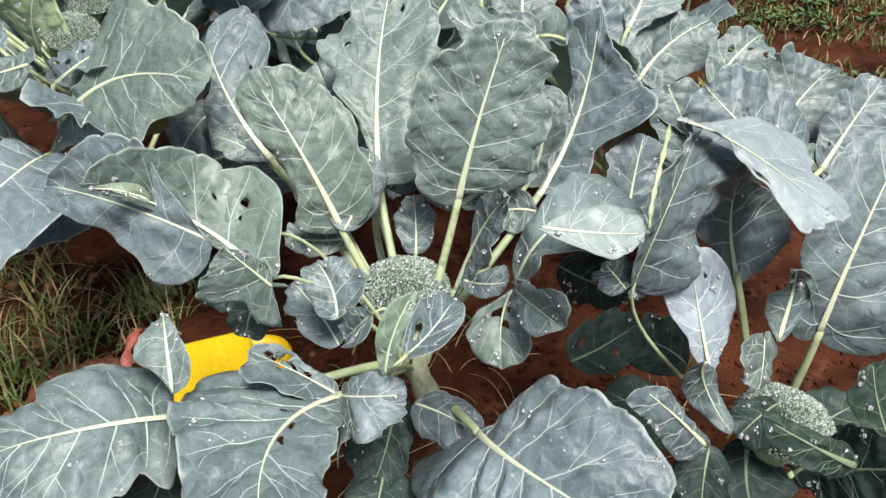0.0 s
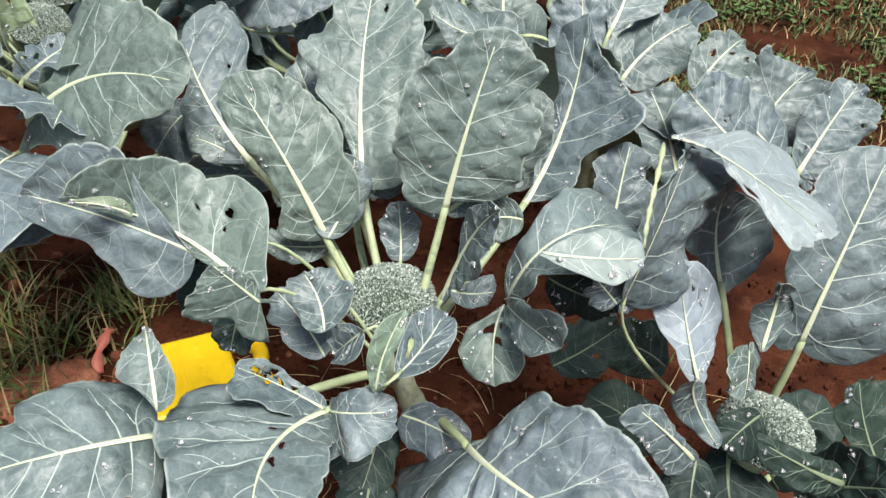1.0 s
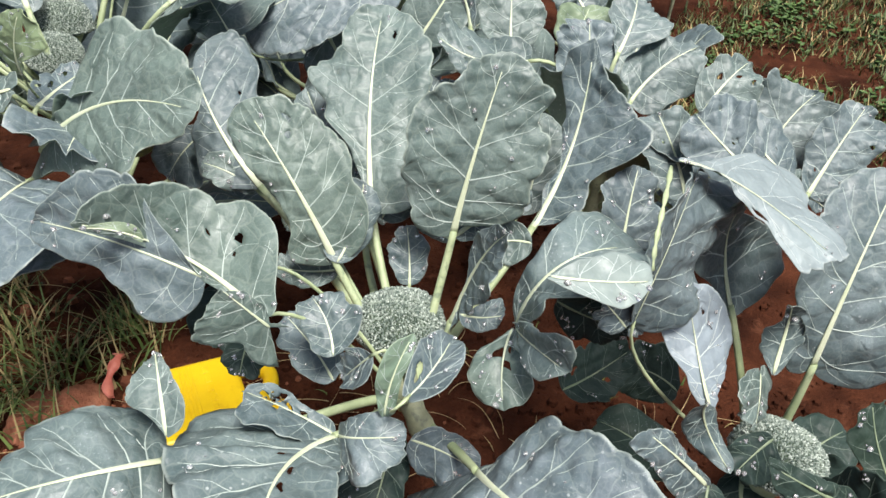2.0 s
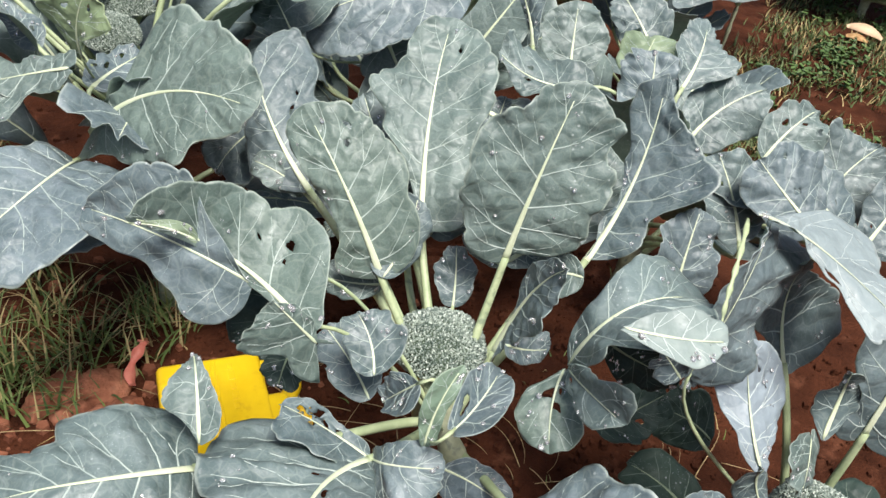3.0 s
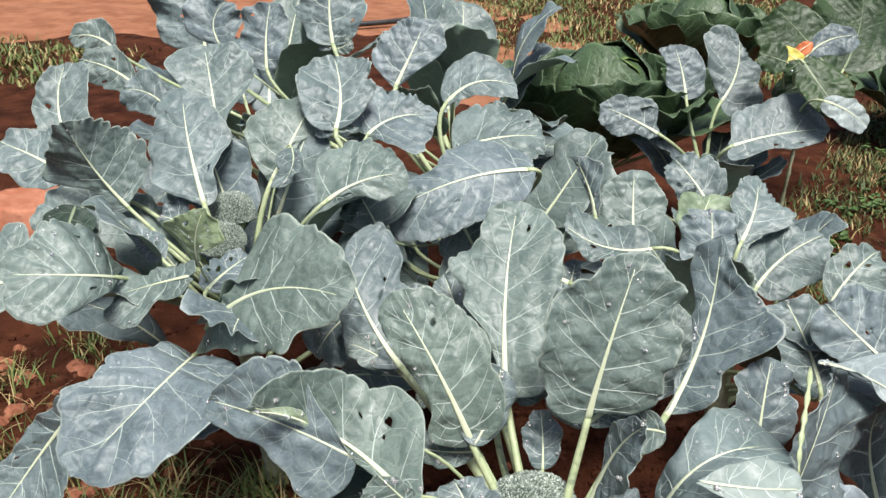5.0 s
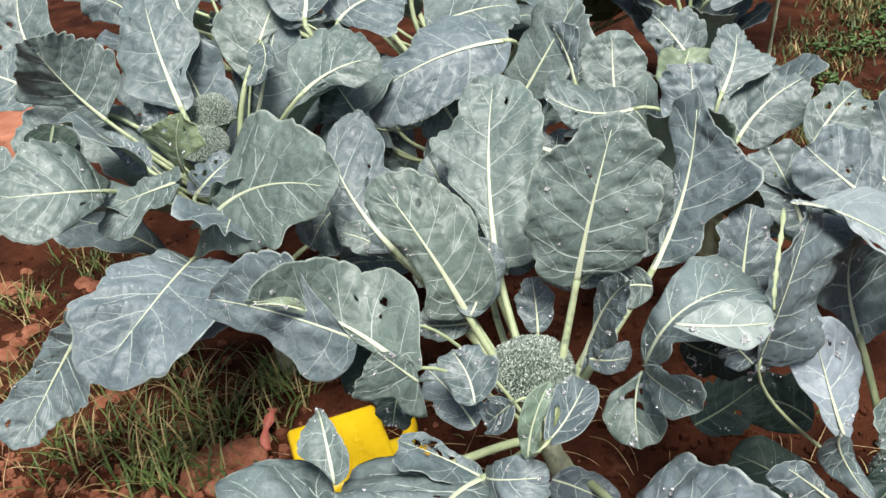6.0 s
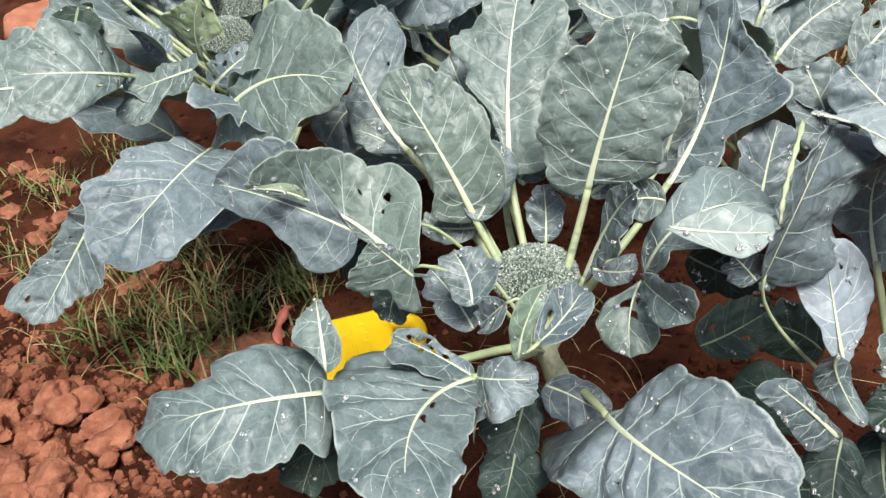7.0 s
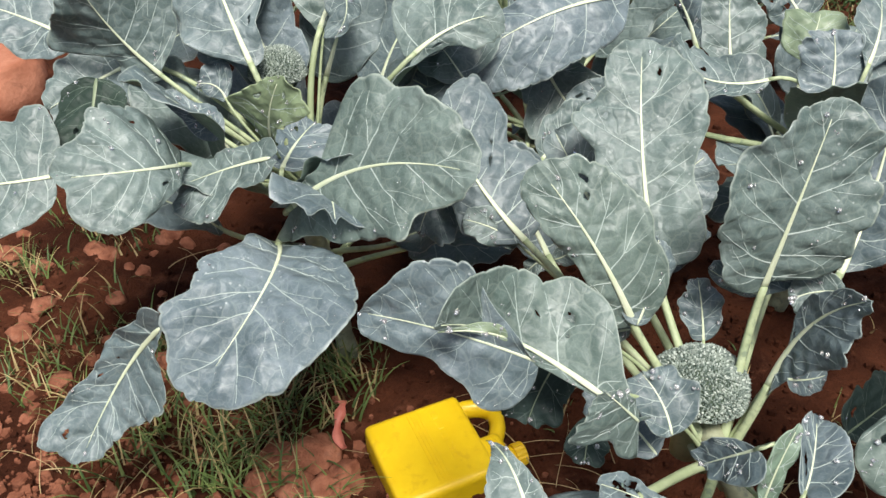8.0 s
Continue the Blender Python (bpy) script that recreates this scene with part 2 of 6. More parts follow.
def leaf(plant, at, turn, length, arch, bow, wide, fold, peak, curl=(0, 0), wave=0.13, lobe=0.1, base=0.45, tip=0.44,
         hook=0.0, ear=0.2, quilt=0.045, skin=None, back=None, holes=(), root=None, rib=0.0046, veins=6, name="leaf", label="", fine=True, drops=7, lobes=True, left=(), right=(), rim=()):
    """One leaf of a plant. at: where blade and stalk meet; turn: its tilt; arch and bow: how its rib bends up and aside, as a
    share of its length; wide, fold, curl: each half's width, its rise from the rib and its further roll; hook: how far the
    tip rolls down, in degrees; ear: how far the lobes beside the stalk reach back; quilt: how far it swells between its veins;
    left, right: a half's own width in millimetres at twelve stations from base to tip; rim: the length in millimetres of nineteen
    side veins of each half; holes: (along, across, radius); root: where the stalk leaves the plant."""
    LEAVES[0] += 1
    rng = random.Random(LEAVES[0] * 7 + 3)
    ph = [rng.random() for _ in range(14)]
    nu, nv = ((84, 18) if length > 0.13 else (44, 12)) if fine else (26, 8)
    peak = min(max(peak, 0.38), 0.68)
    u = (1 - np.cos(np.linspace(0, 1, nu) ** 0.9 * math.pi)) / 2 * 0.35 + np.linspace(0, 1, nu) * 0.65
    k = 4 * u * (1 - u)
    # the rib, also carried on beyond both its ends
    along = np.linspace(-0.8, 1.8, 131)
    bend = np.where((along > 0) & (along < 1), 4 * along * (1 - along), np.where(along < 0.5, 4 * along, 4 * (1 - along)))
    ribx, riby, ribz = bow * length * bend, along * length, arch * length * bend
    if hook:
        s = np.clip((along - 0.62) / 0.38, 0, 1.3)
        ang = radians(hook) * s * s
        riby = np.where(along < 0.62, riby, 0.62 * length + np.cumsum(np.cos(ang) * 0.02 * length * (along >= 0.62)))
        ribz = ribz - np.cumsum(np.sin(ang) * 0.02 * length)
    full = 1.2 + 2.0 * base
    prof = np.where(u < peak, (1 - (1 - np.clip(u / peak, 0, 1)) ** full) ** (1 / full),
                    np.cos(np.clip((u - peak) / (1 - peak), 0, 1) * math.pi / 2) ** tip)
    prof = np.maximum(prof, 0.06)
    prof[-1] = 0.0
    v = np.linspace(0, 1, nv) ** 0.9
    halves, widths = [], []
    for s, w0, given, p, i0 in ((-1, wide[0], left, ph[:7], 0), (1, wide[1], right, ph[7:], 1)):
        edge = 1 + lobe * sum(p[i] * 1.3 / (1 + 0.5 * i) * np.sin(2 * math.pi * ((1.1 + 1.35 * i) * u + p[i + 1])) for i in range(4))
        edge = edge + 0.006 * np.sin(2 * math.pi * (11 + 7 * p[2]) * u + 6 * p[3])
        if rim:
            w = np.interp(u, STATION, rim[i0]) / 1000
            edge = 1 + 0.35 * (edge - 1) + lobe * (0.2 * np.sin(2 * math.pi * (5 + 3 * p[1]) * u + 6 * p[0]) + 0.14 * np.sin(2 * math.pi * (9 + 4 * p[5]) * u + 6 * p[6])) * np.interp(u, np.linspace(0, 1, 7), p)
        else:
            if given:
                flat = np.interp(u, (0, 0.05, 0.12, 0.21, 0.32, 0.44, 0.56, 0.67, 0.77, 0.86, 0.93, 0.98, 1), (*given, 0)) / 1000
                edge = 1 + 0.35 * (edge - 1)
            else:
                flat = w0 * prof
            ey = u * length + 0.18 * flat * (0.3 + u) * (u < 0.97) - ear * flat * np.exp(-(u / 0.2) ** 2)
            ox, oy = np.concatenate([[0.0], flat, [0.0]]), np.concatenate([[0.0], ey, [1.03 * length]])
            w = np.interp(u, STATION, [reach_out(ox, oy, c, length) for c in STATION])
        for _ in range(3):
            w[1:-1] = 0.25 * w[:-2] + 0.5 * w[1:-1] + 0.25 * w[2:]
        if not rim:
            for i in range(int(p[4] * 2.4)):
                un = 0.2 + 0.65 * ((p[0] * 7.3 + i * 0.41) % 1.0)
                edge = edge - (0.04 + 0.16 * p[i + 2]) * np.exp(-((u - un) / (0.02 + 0.02 * p[i])) ** 2)
        # scalloped margin, deeper in places
        if fine:
            cusp = (1 - np.abs(np.sin(math.pi * (8 + 5 * p[3]) * u + 3 * p[5] + 1.3 * np.sin(7 * u + 6 * p[1])))) ** 3
            edge = edge - 0.85 * lobe * cusp * np.interp(u, np.linspace(0, 1, 7), [p[(i * 3) % 7] for i in range(7)])
        w = np.maximum(w * edge, 0.0015)
        widths.append(w)
    widths[0][-1] = widths[1][-1] = (widths[0][-1] + widths[1][-1]) / 2
    # side veins and their forks, as lines of (u, v)
    count = max(4, veins) if fine else 5
    lines = []
    for s in (0, 1):
        own, gap = [], 0.95 / count
        for i in range(count):
            u0 = 0.012 + gap * (i + 0.35 * s + 0.5 * rng.random()) * (0.75 + 0.25 * (i + 0.5) / count)
            size = (1 - 0.55 * u0) * rng.uniform(0.85, 1.15)
            sway, ahead = rng.uniform(-0.016, 0.016), rng.uniform(-0.01, 0.06)
            end = rng.uniform(0.86, 0.95)
            t = np.linspace(0, 1, 14)
            own.append((np.clip(u0 + ahead * t * t + sway * np.sin(t * 5), 0, 0.995), t * end, 1.0 * size))
            for way in (-1, 1) if fine else ():
                if rng.random() < 0.2:
                    continue
                v0 = rng.uniform(0.12, 0.55)
                t2 = np.linspace(0, 1, 9)
                vv = v0 + (rng.uniform(0.78, 0.93) - v0) * t2
                uu = np.interp(vv, t * end, own[-1 if way < 0 else -2 if len(own) > 1 and own[-1][2] < 0.5 * size else -1][0])
                spread_by = gap * rng.uniform(0.3, 0.62)
                own.append((np.clip(uu + way * spread_by * (1.35 * t2 - 0.35 * t2 * t2), 0, 0.995), vv, 0.42 * size))
        lines.append(own)
    rows_xyz, veins_xy = [], []
    for h, (s, w0, f0, c0, p) in enumerate(((-1, wide[0], fold[0], curl[0], ph[:7]), (1, wide[1], fold[1], curl[1], ph[7:]))):
        w = widths[h]
        broad = max(float(w.max()), 0.004)
        a = slant(u)
        d = v[None, :] * w[:, None]
        ax, ay = d * np.sin(a)[:, None], u[:, None] * length + d * np.cos(a)[:, None]
        tilt = np.radians(f0 + c0 * (ax / broad) ** 1.3 / 2.3)
        calm = np.minimum(1, k * 2.2)[:, None]
        ruffle = wave * min(w0, broad * 1.2) * ((0.4 if rim else 0.9) * np.sin(2 * math.pi * ((1.2 + 1.4 * p[0]) * u + p[5]))[:, None] * v ** 2
                              + (0.4 if rim else 0.7) * p[1] * np.sin(2 * math.pi * ((3.1 + 2.2 * p[2]) * u + p[6]))[:, None] * v ** 3
                              + (0.12 + 0.25 * p[3]) * np.sin(2 * math.pi * ((7 + 4 * p[4]) * u + p[2]) + 2 * np.sin(9 * u))[:, None] * v ** 8 * np.interp(u, np.linspace(0, 1, 7), p)[:, None])
        for i in range(5):
            f, g = 90 + 260 * p[i], 6.283 * p[i + 1]
            ruffle = ruffle + 0.15 / f * np.sin(f * (ax * math.cos(g) + ay * math.sin(g)) + 9 * p[i]) * np.minimum(1, v * 3)
        # the blade swells between the veins
        vx, vy = [], []
        for lu, lv, size in lines[h]:
            if size > 0.45:
                tt = np.linspace(0, len(lu) - 1, 16)
                uu, vv = np.interp(tt, range(len(lu)), lu), np.interp(tt, range(len(lu)), lv)
                dd = vv * np.interp(uu, u, w)
                vx.append(dd * np.sin(slant(uu))), vy.append(uu * length + dd * np.cos(slant(uu)))
        vx, vy = np.concatenate(vx), np.concatenate(vy)
        near = np.sqrt(np.min((ax[:, :, None] - vx) ** 2 + (ay[:, :, None] - vy) ** 2, axis=2))
        near = np.minimum(near, ax)
        puff = 1 - np.exp(-(near / (0.3 * length / count + 0.002)) ** 2)
        bulge = (quilt if fine else 0.025) * broad * 0.66 * puff * np.sin(math.pi * np.minimum(v, 0.97)) ** 0.5
        y1 = ay / length
        x = np.interp(y1, along, ribx) + s * ax * np.cos(tilt)
        y = np.interp(y1, along, riby)
        z = np.interp(y1, along, ribz) + ax * np.sin(tilt) + (ruffle + bulge) * calm
        rows_xyz.append(np.stack([x, y, z], 2))
    verts, uv1, uv2, rows, faces, cells = [], [], [], [], [], []
    for h, s in ((0, -1), (1, 1)):
        rows.append(len(verts))
        grid = rows_xyz[h]
        for i in range(nu):
            for j in range(nv):
                verts.append(tuple(grid[i, j]))
                uv1.append((0.5 + 0.5 * s * v[j], u[i]))
                uv2.append((u[i] * veins, v[j]))
    for side, first in ((-1, rows[0]), (1, rows[1])):
        for i in range(nu - 1):
            for j in range(nv - 1):
                f = (first + i * nv + j, first + i * nv + j + 1, first + (i + 1) * nv + j + 1, first + (i + 1) * nv + j)
                faces.append(f if side > 0 else f[::-1])
                cells.append(((u[i] + u[i + 1]) / 2, side * (v[j] + v[j + 1]) / 2))
    if fine and not holes and length > 0.12 and rng.random() < 0.55:
        holes = tuple((rng.uniform(0.2, 0.8), rng.choice((-1, 1)) * rng.uniform(0.2, 0.75), rng.uniform(0.003, 0.0065)) for _ in range(rng.randrange(1, 4)))
    sides = {-1: float(widths[0].max()), 1: float(widths[1].max())}

    def reach(hu, hv, hr, cu, cv):
        if cv * hv < 0:
            return 9.0, 0.0
        dx, dy = (cv - hv) * sides[1 if hv > 0 else -1], (cu - hu) * length
        w = math.atan2(dy, dx)
        return math.hypot(dx, dy) / (hr * (1 + 0.28 * math.sin(2 * w + hu * 40) + 0.18 * math.sin(3 * w + hv * 50))), w

    # bitten holes, with uneven rims
    if holes:
        keep, inside = [], set()
        for f, (cu, cv) in zip(faces, cells):
            if any(reach(*h, cu, cv)[0] < 1 for h in holes):
                inside.update(f)
            else:
                keep.append(f)
        used = set(i for f in keep for i in f)
        verts = [list(p) for p in verts]
        for i in inside & used:
            vu, vv = uv1[i][1], (uv1[i][0] - 0.5) * 2
            for h in holes:
                r, w = reach(*h, vu, vv)
                if 0.05 < r < 2.2:
                    grow = (1 / r - 1) * 0.8
                    verts[i][0] += (vv - h[1]) * sides[1 if h[1] > 0 else -1] * grow
                    verts[i][1] += (vu - h[0]) * length * grow
        faces = keep
    mesh = mesh_from(name, verts, faces)
    loops = [l.vertex_index for l in mesh.loops]
    for title, uv in (("span", uv1), ("vein", uv2)):
        layer = mesh.uv_layers.new(name=title)
        layer.data.foreach_set("uv", np.array([uv[i] for i in loops], "f").ravel())
    bm = bmesh.new()
    bm.from_mesh(mesh)
    bmesh.ops.remove_doubles(bm, verts=bm.verts, dist=0.00002)
    bm.to_mesh(mesh)
    bm.free()
    at = Vector(at)
    m = Matrix.LocRotScale(at, Euler([radians(a) for a in turn]), None)
    ob = part(name, mesh, [skin or LEAF, back or LEAF_BACK], plant, label)
    ob.matrix_basis = Matrix.Translation(-plant.location) @ m
    thick = ob.modifiers.new("thickness", "SOLIDIFY")
    thick.thickness, thick.offset, thick.material_offset = 0.0011, -1.0, 1
    # raised side veins: low ridges, proud of both faces
    sv, sf = [], []
    for h in (0, 1):
        grid = rows_xyz[h]
        du, dv = np.gradient(grid, axis=0), np.gradient(grid, axis=1)
        nrm = np.cross(dv, du) if h else np.cross(du, dv)
        nrm = nrm / np.maximum(np.linalg.norm(nrm, axis=2, keepdims=True), 1e-9)
        if nrm[nu // 2, nv // 2, 2] < 0:
            nrm = -nrm
        for lu, lv, size in lines[h]:
            fi, fj = np.interp(lu, u, range(nu)), np.interp(lv, v, range(nv))
            i, j = np.minimum(fi.astype(int), nu - 2), np.minimum(fj.astype(int), nv - 2)
            ti, tj = (fi - i)[:, None], (fj - j)[:, None]
            mix4 = lambda g: (g[i, j] * (1 - ti) + g[i + 1, j] * ti) * (1 - tj) + (g[i, j + 1] * (1 - ti) + g[i + 1, j + 1] * ti) * tj
            pts, nn = mix4(grid), mix4(nrm)
            if holes:
                s0 = 1 if h else -1
                hit = [n for n in range(len(lu)) if any(reach(*o, lu[n], s0 * lv[n])[0] < 1.1 for o in holes)]
                if hit:
                    pts, nn = pts[:hit[0]], nn[:hit[0]]
            if len(pts) < 3:
                continue
            way = np.gradient(pts, axis=0)
            aside = np.cross(way, nn)
            aside = aside / np.maximum(np.linalg.norm(aside, axis=1, keepdims=True), 1e-9)
            r = ((0.36 if size > 0.5 else 0.3) * min(rib, 0.0046) * size * (1 - 0.8 * np.linspace(0, 1, len(pts)) ** 0.8) + 0.00022)[:, None]
            n0 = len(sv)
            ring = np.stack([pts + aside * r - nn * 0.0002, pts + aside * r * 0.5 + nn * (r * 0.35 + 0.0002), pts - aside * r * 0.5 + nn * (r * 0.35 + 0.0002), pts - aside * r - nn * 0.0002], 1)
            sv += [tuple(c) for c in ring.reshape(-1, 3)]
            for n in range(len(pts) - 1):
                b = n0 + 4 * n
                sf += [(b, b + 1, b + 5, b + 4), (b + 1, b + 2, b + 6, b + 5), (b + 2, b + 3, b + 7, b + 6)]
    if fine and drops and len(holes) < 9:
        for _ in range(drops):
            s0, i, j = rng.choice((0, 1)), rng.randrange(4, nu - 6), rng.randrange(2, nv - 2)
            for _ in range(rng.randrange(1, 5)):
                p0 = Vector(rows_xyz[s0][min(i + rng.randrange(0, 4), nu - 2)][min(j + rng.randrange(0, 3), nv - 2)])
                DROPS.append((m @ p0, m.to_3x3() @ Vector((0, 0, 1)), 0.0008 + 0.003 * rng.random() ** 2.3))
    if fine and lobes and not rim and length > 0.2:
        # small leaflets beside the top of the stalk
        for s0 in (-1, 1):
            size = length * rng.uniform(0.16, 0.3)
            way = m @ Matrix.Translation((s0 * 0.006, -rng.uniform(0.0, 0.07) * length, -0.004)) @ pose(0, 0, 0, rng.uniform(-25, 15), s0 * rng.uniform(-15, 30), -s0 * rng.uniform(55, 95))
            e = way.to_euler()
            leaf(plant, at=way.translation, turn=[math.degrees(c) for c in e], length=size, arch=rng.uniform(-0.05, 0.12), bow=rng.uniform(-0.1, 0.1),
                 wide=(size * rng.uniform(0.38, 0.5), size * rng.uniform(0.38, 0.5)), fold=(rng.uniform(-10, 15), rng.uniform(-10, 15)), peak=0.5,
                 skin=skin, back=back, rib=0.0012, veins=3, name="leaf_lobe", lobes=False, drops=3)
    # the midrib, proud on both faces
    n = 22 if fine else 10
    thin = 1.22 if length > 0.13 else 0.85
    line = [Vector((float(np.interp(t, along, ribx)), float(np.interp(t, along, riby)), float(np.interp(t, along, ribz)) + 0.0006)) for t in np.linspace(0, 0.96, n)]
    radii = [rib * thin * (1 - 0.97 * t) ** 1.5 + 0.0005 for t in np.linspace(0, 1, n)]
    if root is None:
        radii[0], radii[1] = radii[0] * 0.35, radii[1] * 0.8
    rv, rf = tube(line, radii, 8, 0.28)
    if skin in (YLEAF, RLEAF):
        sv, sf = [], []
    rib_mesh = mesh_from("midrib", rv + sv, rf + [tuple(i + len(rv) for i in f) for f in sf])
    part("midrib", rib_mesh, [RIB_DIM if skin in (LEAF_SHADED, GLOSSY, CABBAGE) else RIB, VEINS.get(skin, VEIN)], ob, "pale midrib with branching side veins")
    rib_mesh.polygons.foreach_set("material_index", [0] * len(rf) + [1] * len(sf))
    if root is not None:
        r0 = m.inverted() @ Vector(root)
        reach_to = min(0.32 * r0.length, 0.11)
        first = line[1] - line[0]
        stalk = bezier(r0, r0 + (m.inverted().to_3x3() @ Vector((0, 0, 1))) * reach_to * 0.5, line[0] - first.normalized() * reach_to, line[0] + first * 0.3, 16)
        sr = [rib * (1.8 - 0.6 * t) for t in np.linspace(0, 1, 16)]
        part("petiole", mesh_from("petiole", *tube(stalk, sr, 10, 0.85)), STALK, ob, "pale green leaf stalk")
    return ob


def head(plant, x, y, z, r, squash=0.8, lean=(0, 0), seed=1, label="tight grey-green broccoli head"):
    """The flower head: a lumpy dome set with buds, on a thick stalk."""
    rng = random.Random(seed)
    lumps = [(rng.uniform(0, 6.283), rng.uniform(0.05, 1.1), rng.uniform(0.4, 1.0)) for _ in range(16)]
    lumps = [(Vector((math.cos(a) * math.sin(e), math.sin(a) * math.sin(e), math.cos(e))), h) for a, e, h in lumps]

    def surface(d):
        bump = max(h * math.exp(-((d - c).length / 0.38) ** 2) for c, h in lumps)
        return d * r * (0.9 + 0.1 * bump)

    bm = bmesh.new()
    bmesh.ops.create_icosphere(bm, subdivisions=4, radius=1)
    for vert in bm.verts:
        p = surface(vert.co.normalized()) * 0.985
        low = min(0.0, p.z) * 0.35
        vert.co = Vector((p.x * (1 + low / r * 0.9), p.y * (1 + low / r * 0.9), max(p.z, 0) * squash + low))
    ob = part("head", bm, CURD_DEEP, plant, label)
    ob.matrix_basis = Matrix.Translation(Vector((x, y, z)) - plant.location) @ pose(0, 0, 0, lean[0], lean[1], 0)
    # buds: small knobs over the dome, each a low eight-sided bead
    verts, faces = [], []
    count = 6800
    for i in range(count):
        h = 1 - 1.28 * (i + 0.5) / count
        a = i * 2.39996 + rng.uniform(-0.06, 0.06)
        s = math.sqrt(1 - h * h)
        d = Vector((s * math.cos(a), s * math.sin(a), h))
        p = surface(d)
        low = min(0.0, p.z) * 0.35
        p = Vector((p.x * (1 + low / r * 0.9), p.y * (1 + low / r * 0.9), max(p.z, 0) * squash + low))
        e1 = d.cross(Vector((0.3, 0.5, 0.81))).normalized()
        e2 = d.cross(e1)
        b = r * 0.0165 * rng.uniform(0.6, 1.5)
        up = d * b * rng.uniform(0.5, 2.6)
        n0 = len(verts)
        for k in range(6):
            w = k * math.pi / 3 + a
            verts.append(p + (e1 * math.cos(w) + e2 * math.sin(w)) * b)
        for k in range(6):
            w = k * math.pi / 3 + a
            verts.append(p + (e1 * math.cos(w) + e2 * math.sin(w)) * b * 0.72 + up * 0.7)
        verts.append(p + up)
        for k in range(6):
            j = (k + 1) % 6
            faces.append((n0 + k, n0 + j, n0 + 6 + j, n0 + 6 + k))
            faces.append((n0 + 6 + k, n0 + 6 + j, n0 + 12))
    buds = part("bud_cover", mesh_from("bud_cover", verts, faces), CURD, ob, "fine grey-green flower buds")
    tagged(buds, kind="stuff")
    stalk, faces = tube([(0, 0, -r * 1.6), (0, 0, -r * 0.6), (0, 0, -r * 0.1)], [r * 0.3, r * 0.34, r * 0.6], 14)
    part("stalk", mesh_from("stalk", stalk, faces), STALK, ob, "thick pale green stalk")
    return ob


def stem(plant, points, r0, r1, label="scarred pale stem"):
    pts = [Vector(p) for p in points]
    line = []
    for i in range(len(pts) - 1):
        for s in range(6):
            line.append(pts[i].lerp(pts[i + 1], s / 6))
    line.append(pts[-1])
    n = len(line)
    radii = [r0 + (r1 - r0) * i / (n - 1) + 0.002 * math.sin(i * 2.1) for i in range(n)]
    verts, faces = tube(line, radii, 14)
    ob = part("stem", mesh_from("stem", verts, faces), WOOD, plant, label)
    ob.location = -plant.location
    return ob


# ---- ground ----
def spread(lo, hi, step, far):
    inner = list(np.arange(lo, hi, step))
    left, right, d = [], [], step
    a, b = inner[0], inner[-1]
    while a > -far:
        d *= 1.35
        a, b = a - d, b + d
        left.append(a), right.append(b)
    return np.array(left[::-1] + inner + right)


def ground_height(x, y):
    near = math.exp(-((x + 0.2) ** 2 + (y - 1.4) ** 2) / 8.0)
    z = 0.03 * noise.noise((x * 1.3, y * 1.3, 0.3)) + 0.016 * noise.noise((x * 5, y * 5, 2.0)) + 0.012 * near * noise.noise((x * 16, y * 16, 5.0))
    z += 0.006 * near * noise.noise((x * 45, y * 45, 9.0))
    return z - 0.015


gx, gy = spread(-2.4, 2.4, 0.022, 90.0), spread(0.0, 3.4, 0.022, 90.0)
gv = [(x, y, ground_height(x, y)) for x in gx for y in gy]
gf = [(i * len(gy) + j, (i + 1) * len(gy) + j, (i + 1) * len(gy) + j + 1, i * len(gy) + j + 1) for i in range(len(gx) - 1) for j in range(len(gy) - 1)]
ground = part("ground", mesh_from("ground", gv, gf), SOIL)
tagged(ground, "red laterite garden soil, trodden and crumbly", "soil", kind="structure")

# ---- broccoli plants ----
BIG = "large broccoli plant with blue-green leaves and tight head"
CROWN = {}


def plant(x, y, z, label, category="broccoli"):
    ob = thing("broccoli_plant", x, y, 0.0, label, category, "broccoli plants")
    CROWN[ob.name] = Vector((x, y, z))
    return ob


def AUTO(ob, at):
    """Where a stalk leaves the stem: on the side of its leaf, lower for low leaves."""
    c = CROWN[ob.name]
    d = Vector((at[0] - c.x, at[1] - c.y, 0))
    d = d.normalized() * 0.018 if d.length > 0.01 else d
    return Vector((c.x, c.y, max(0.08, min(c.z, at[2] - 0.1)))) + d


broccoli = plant(0.072, 0.955, 0.37, BIG + ", insect-bitten")
head(broccoli, 0.043, 1.032, 0.437, 0.077, 0.82, (-8, 0), 3)
stem(broccoli, [(0.22, 0.85, -0.03), (0.19, 0.84, 0.2), (0.13, 0.865, 0.33), (0.075, 0.93, 0.39), (0.05, 1.02, 0.4)], 0.019, 0.018)
leaf(broccoli, at=(-0.061, 1.059, 0.534), turn=(65, -32, 12), length=0.244, arch=0.06, bow=0.04, wide=(0.063, 0.104), fold=(-2, -17), peak=0.67, root=AUTO(broccoli, (-0.061, 1.059, 0.534)), veins=6, rim=((4, 13, 32, 60, 63, 43, 38, 39, 40, 46, 52, 56, 59, 61, 63, 61, 53, 39, 24), (5, 22, 49, 74, 84, 87, 82, 102, 104, 99, 99, 98, 94, 89, 80, 69, 55, 39, 24)), skin=LEAF_SAGE)
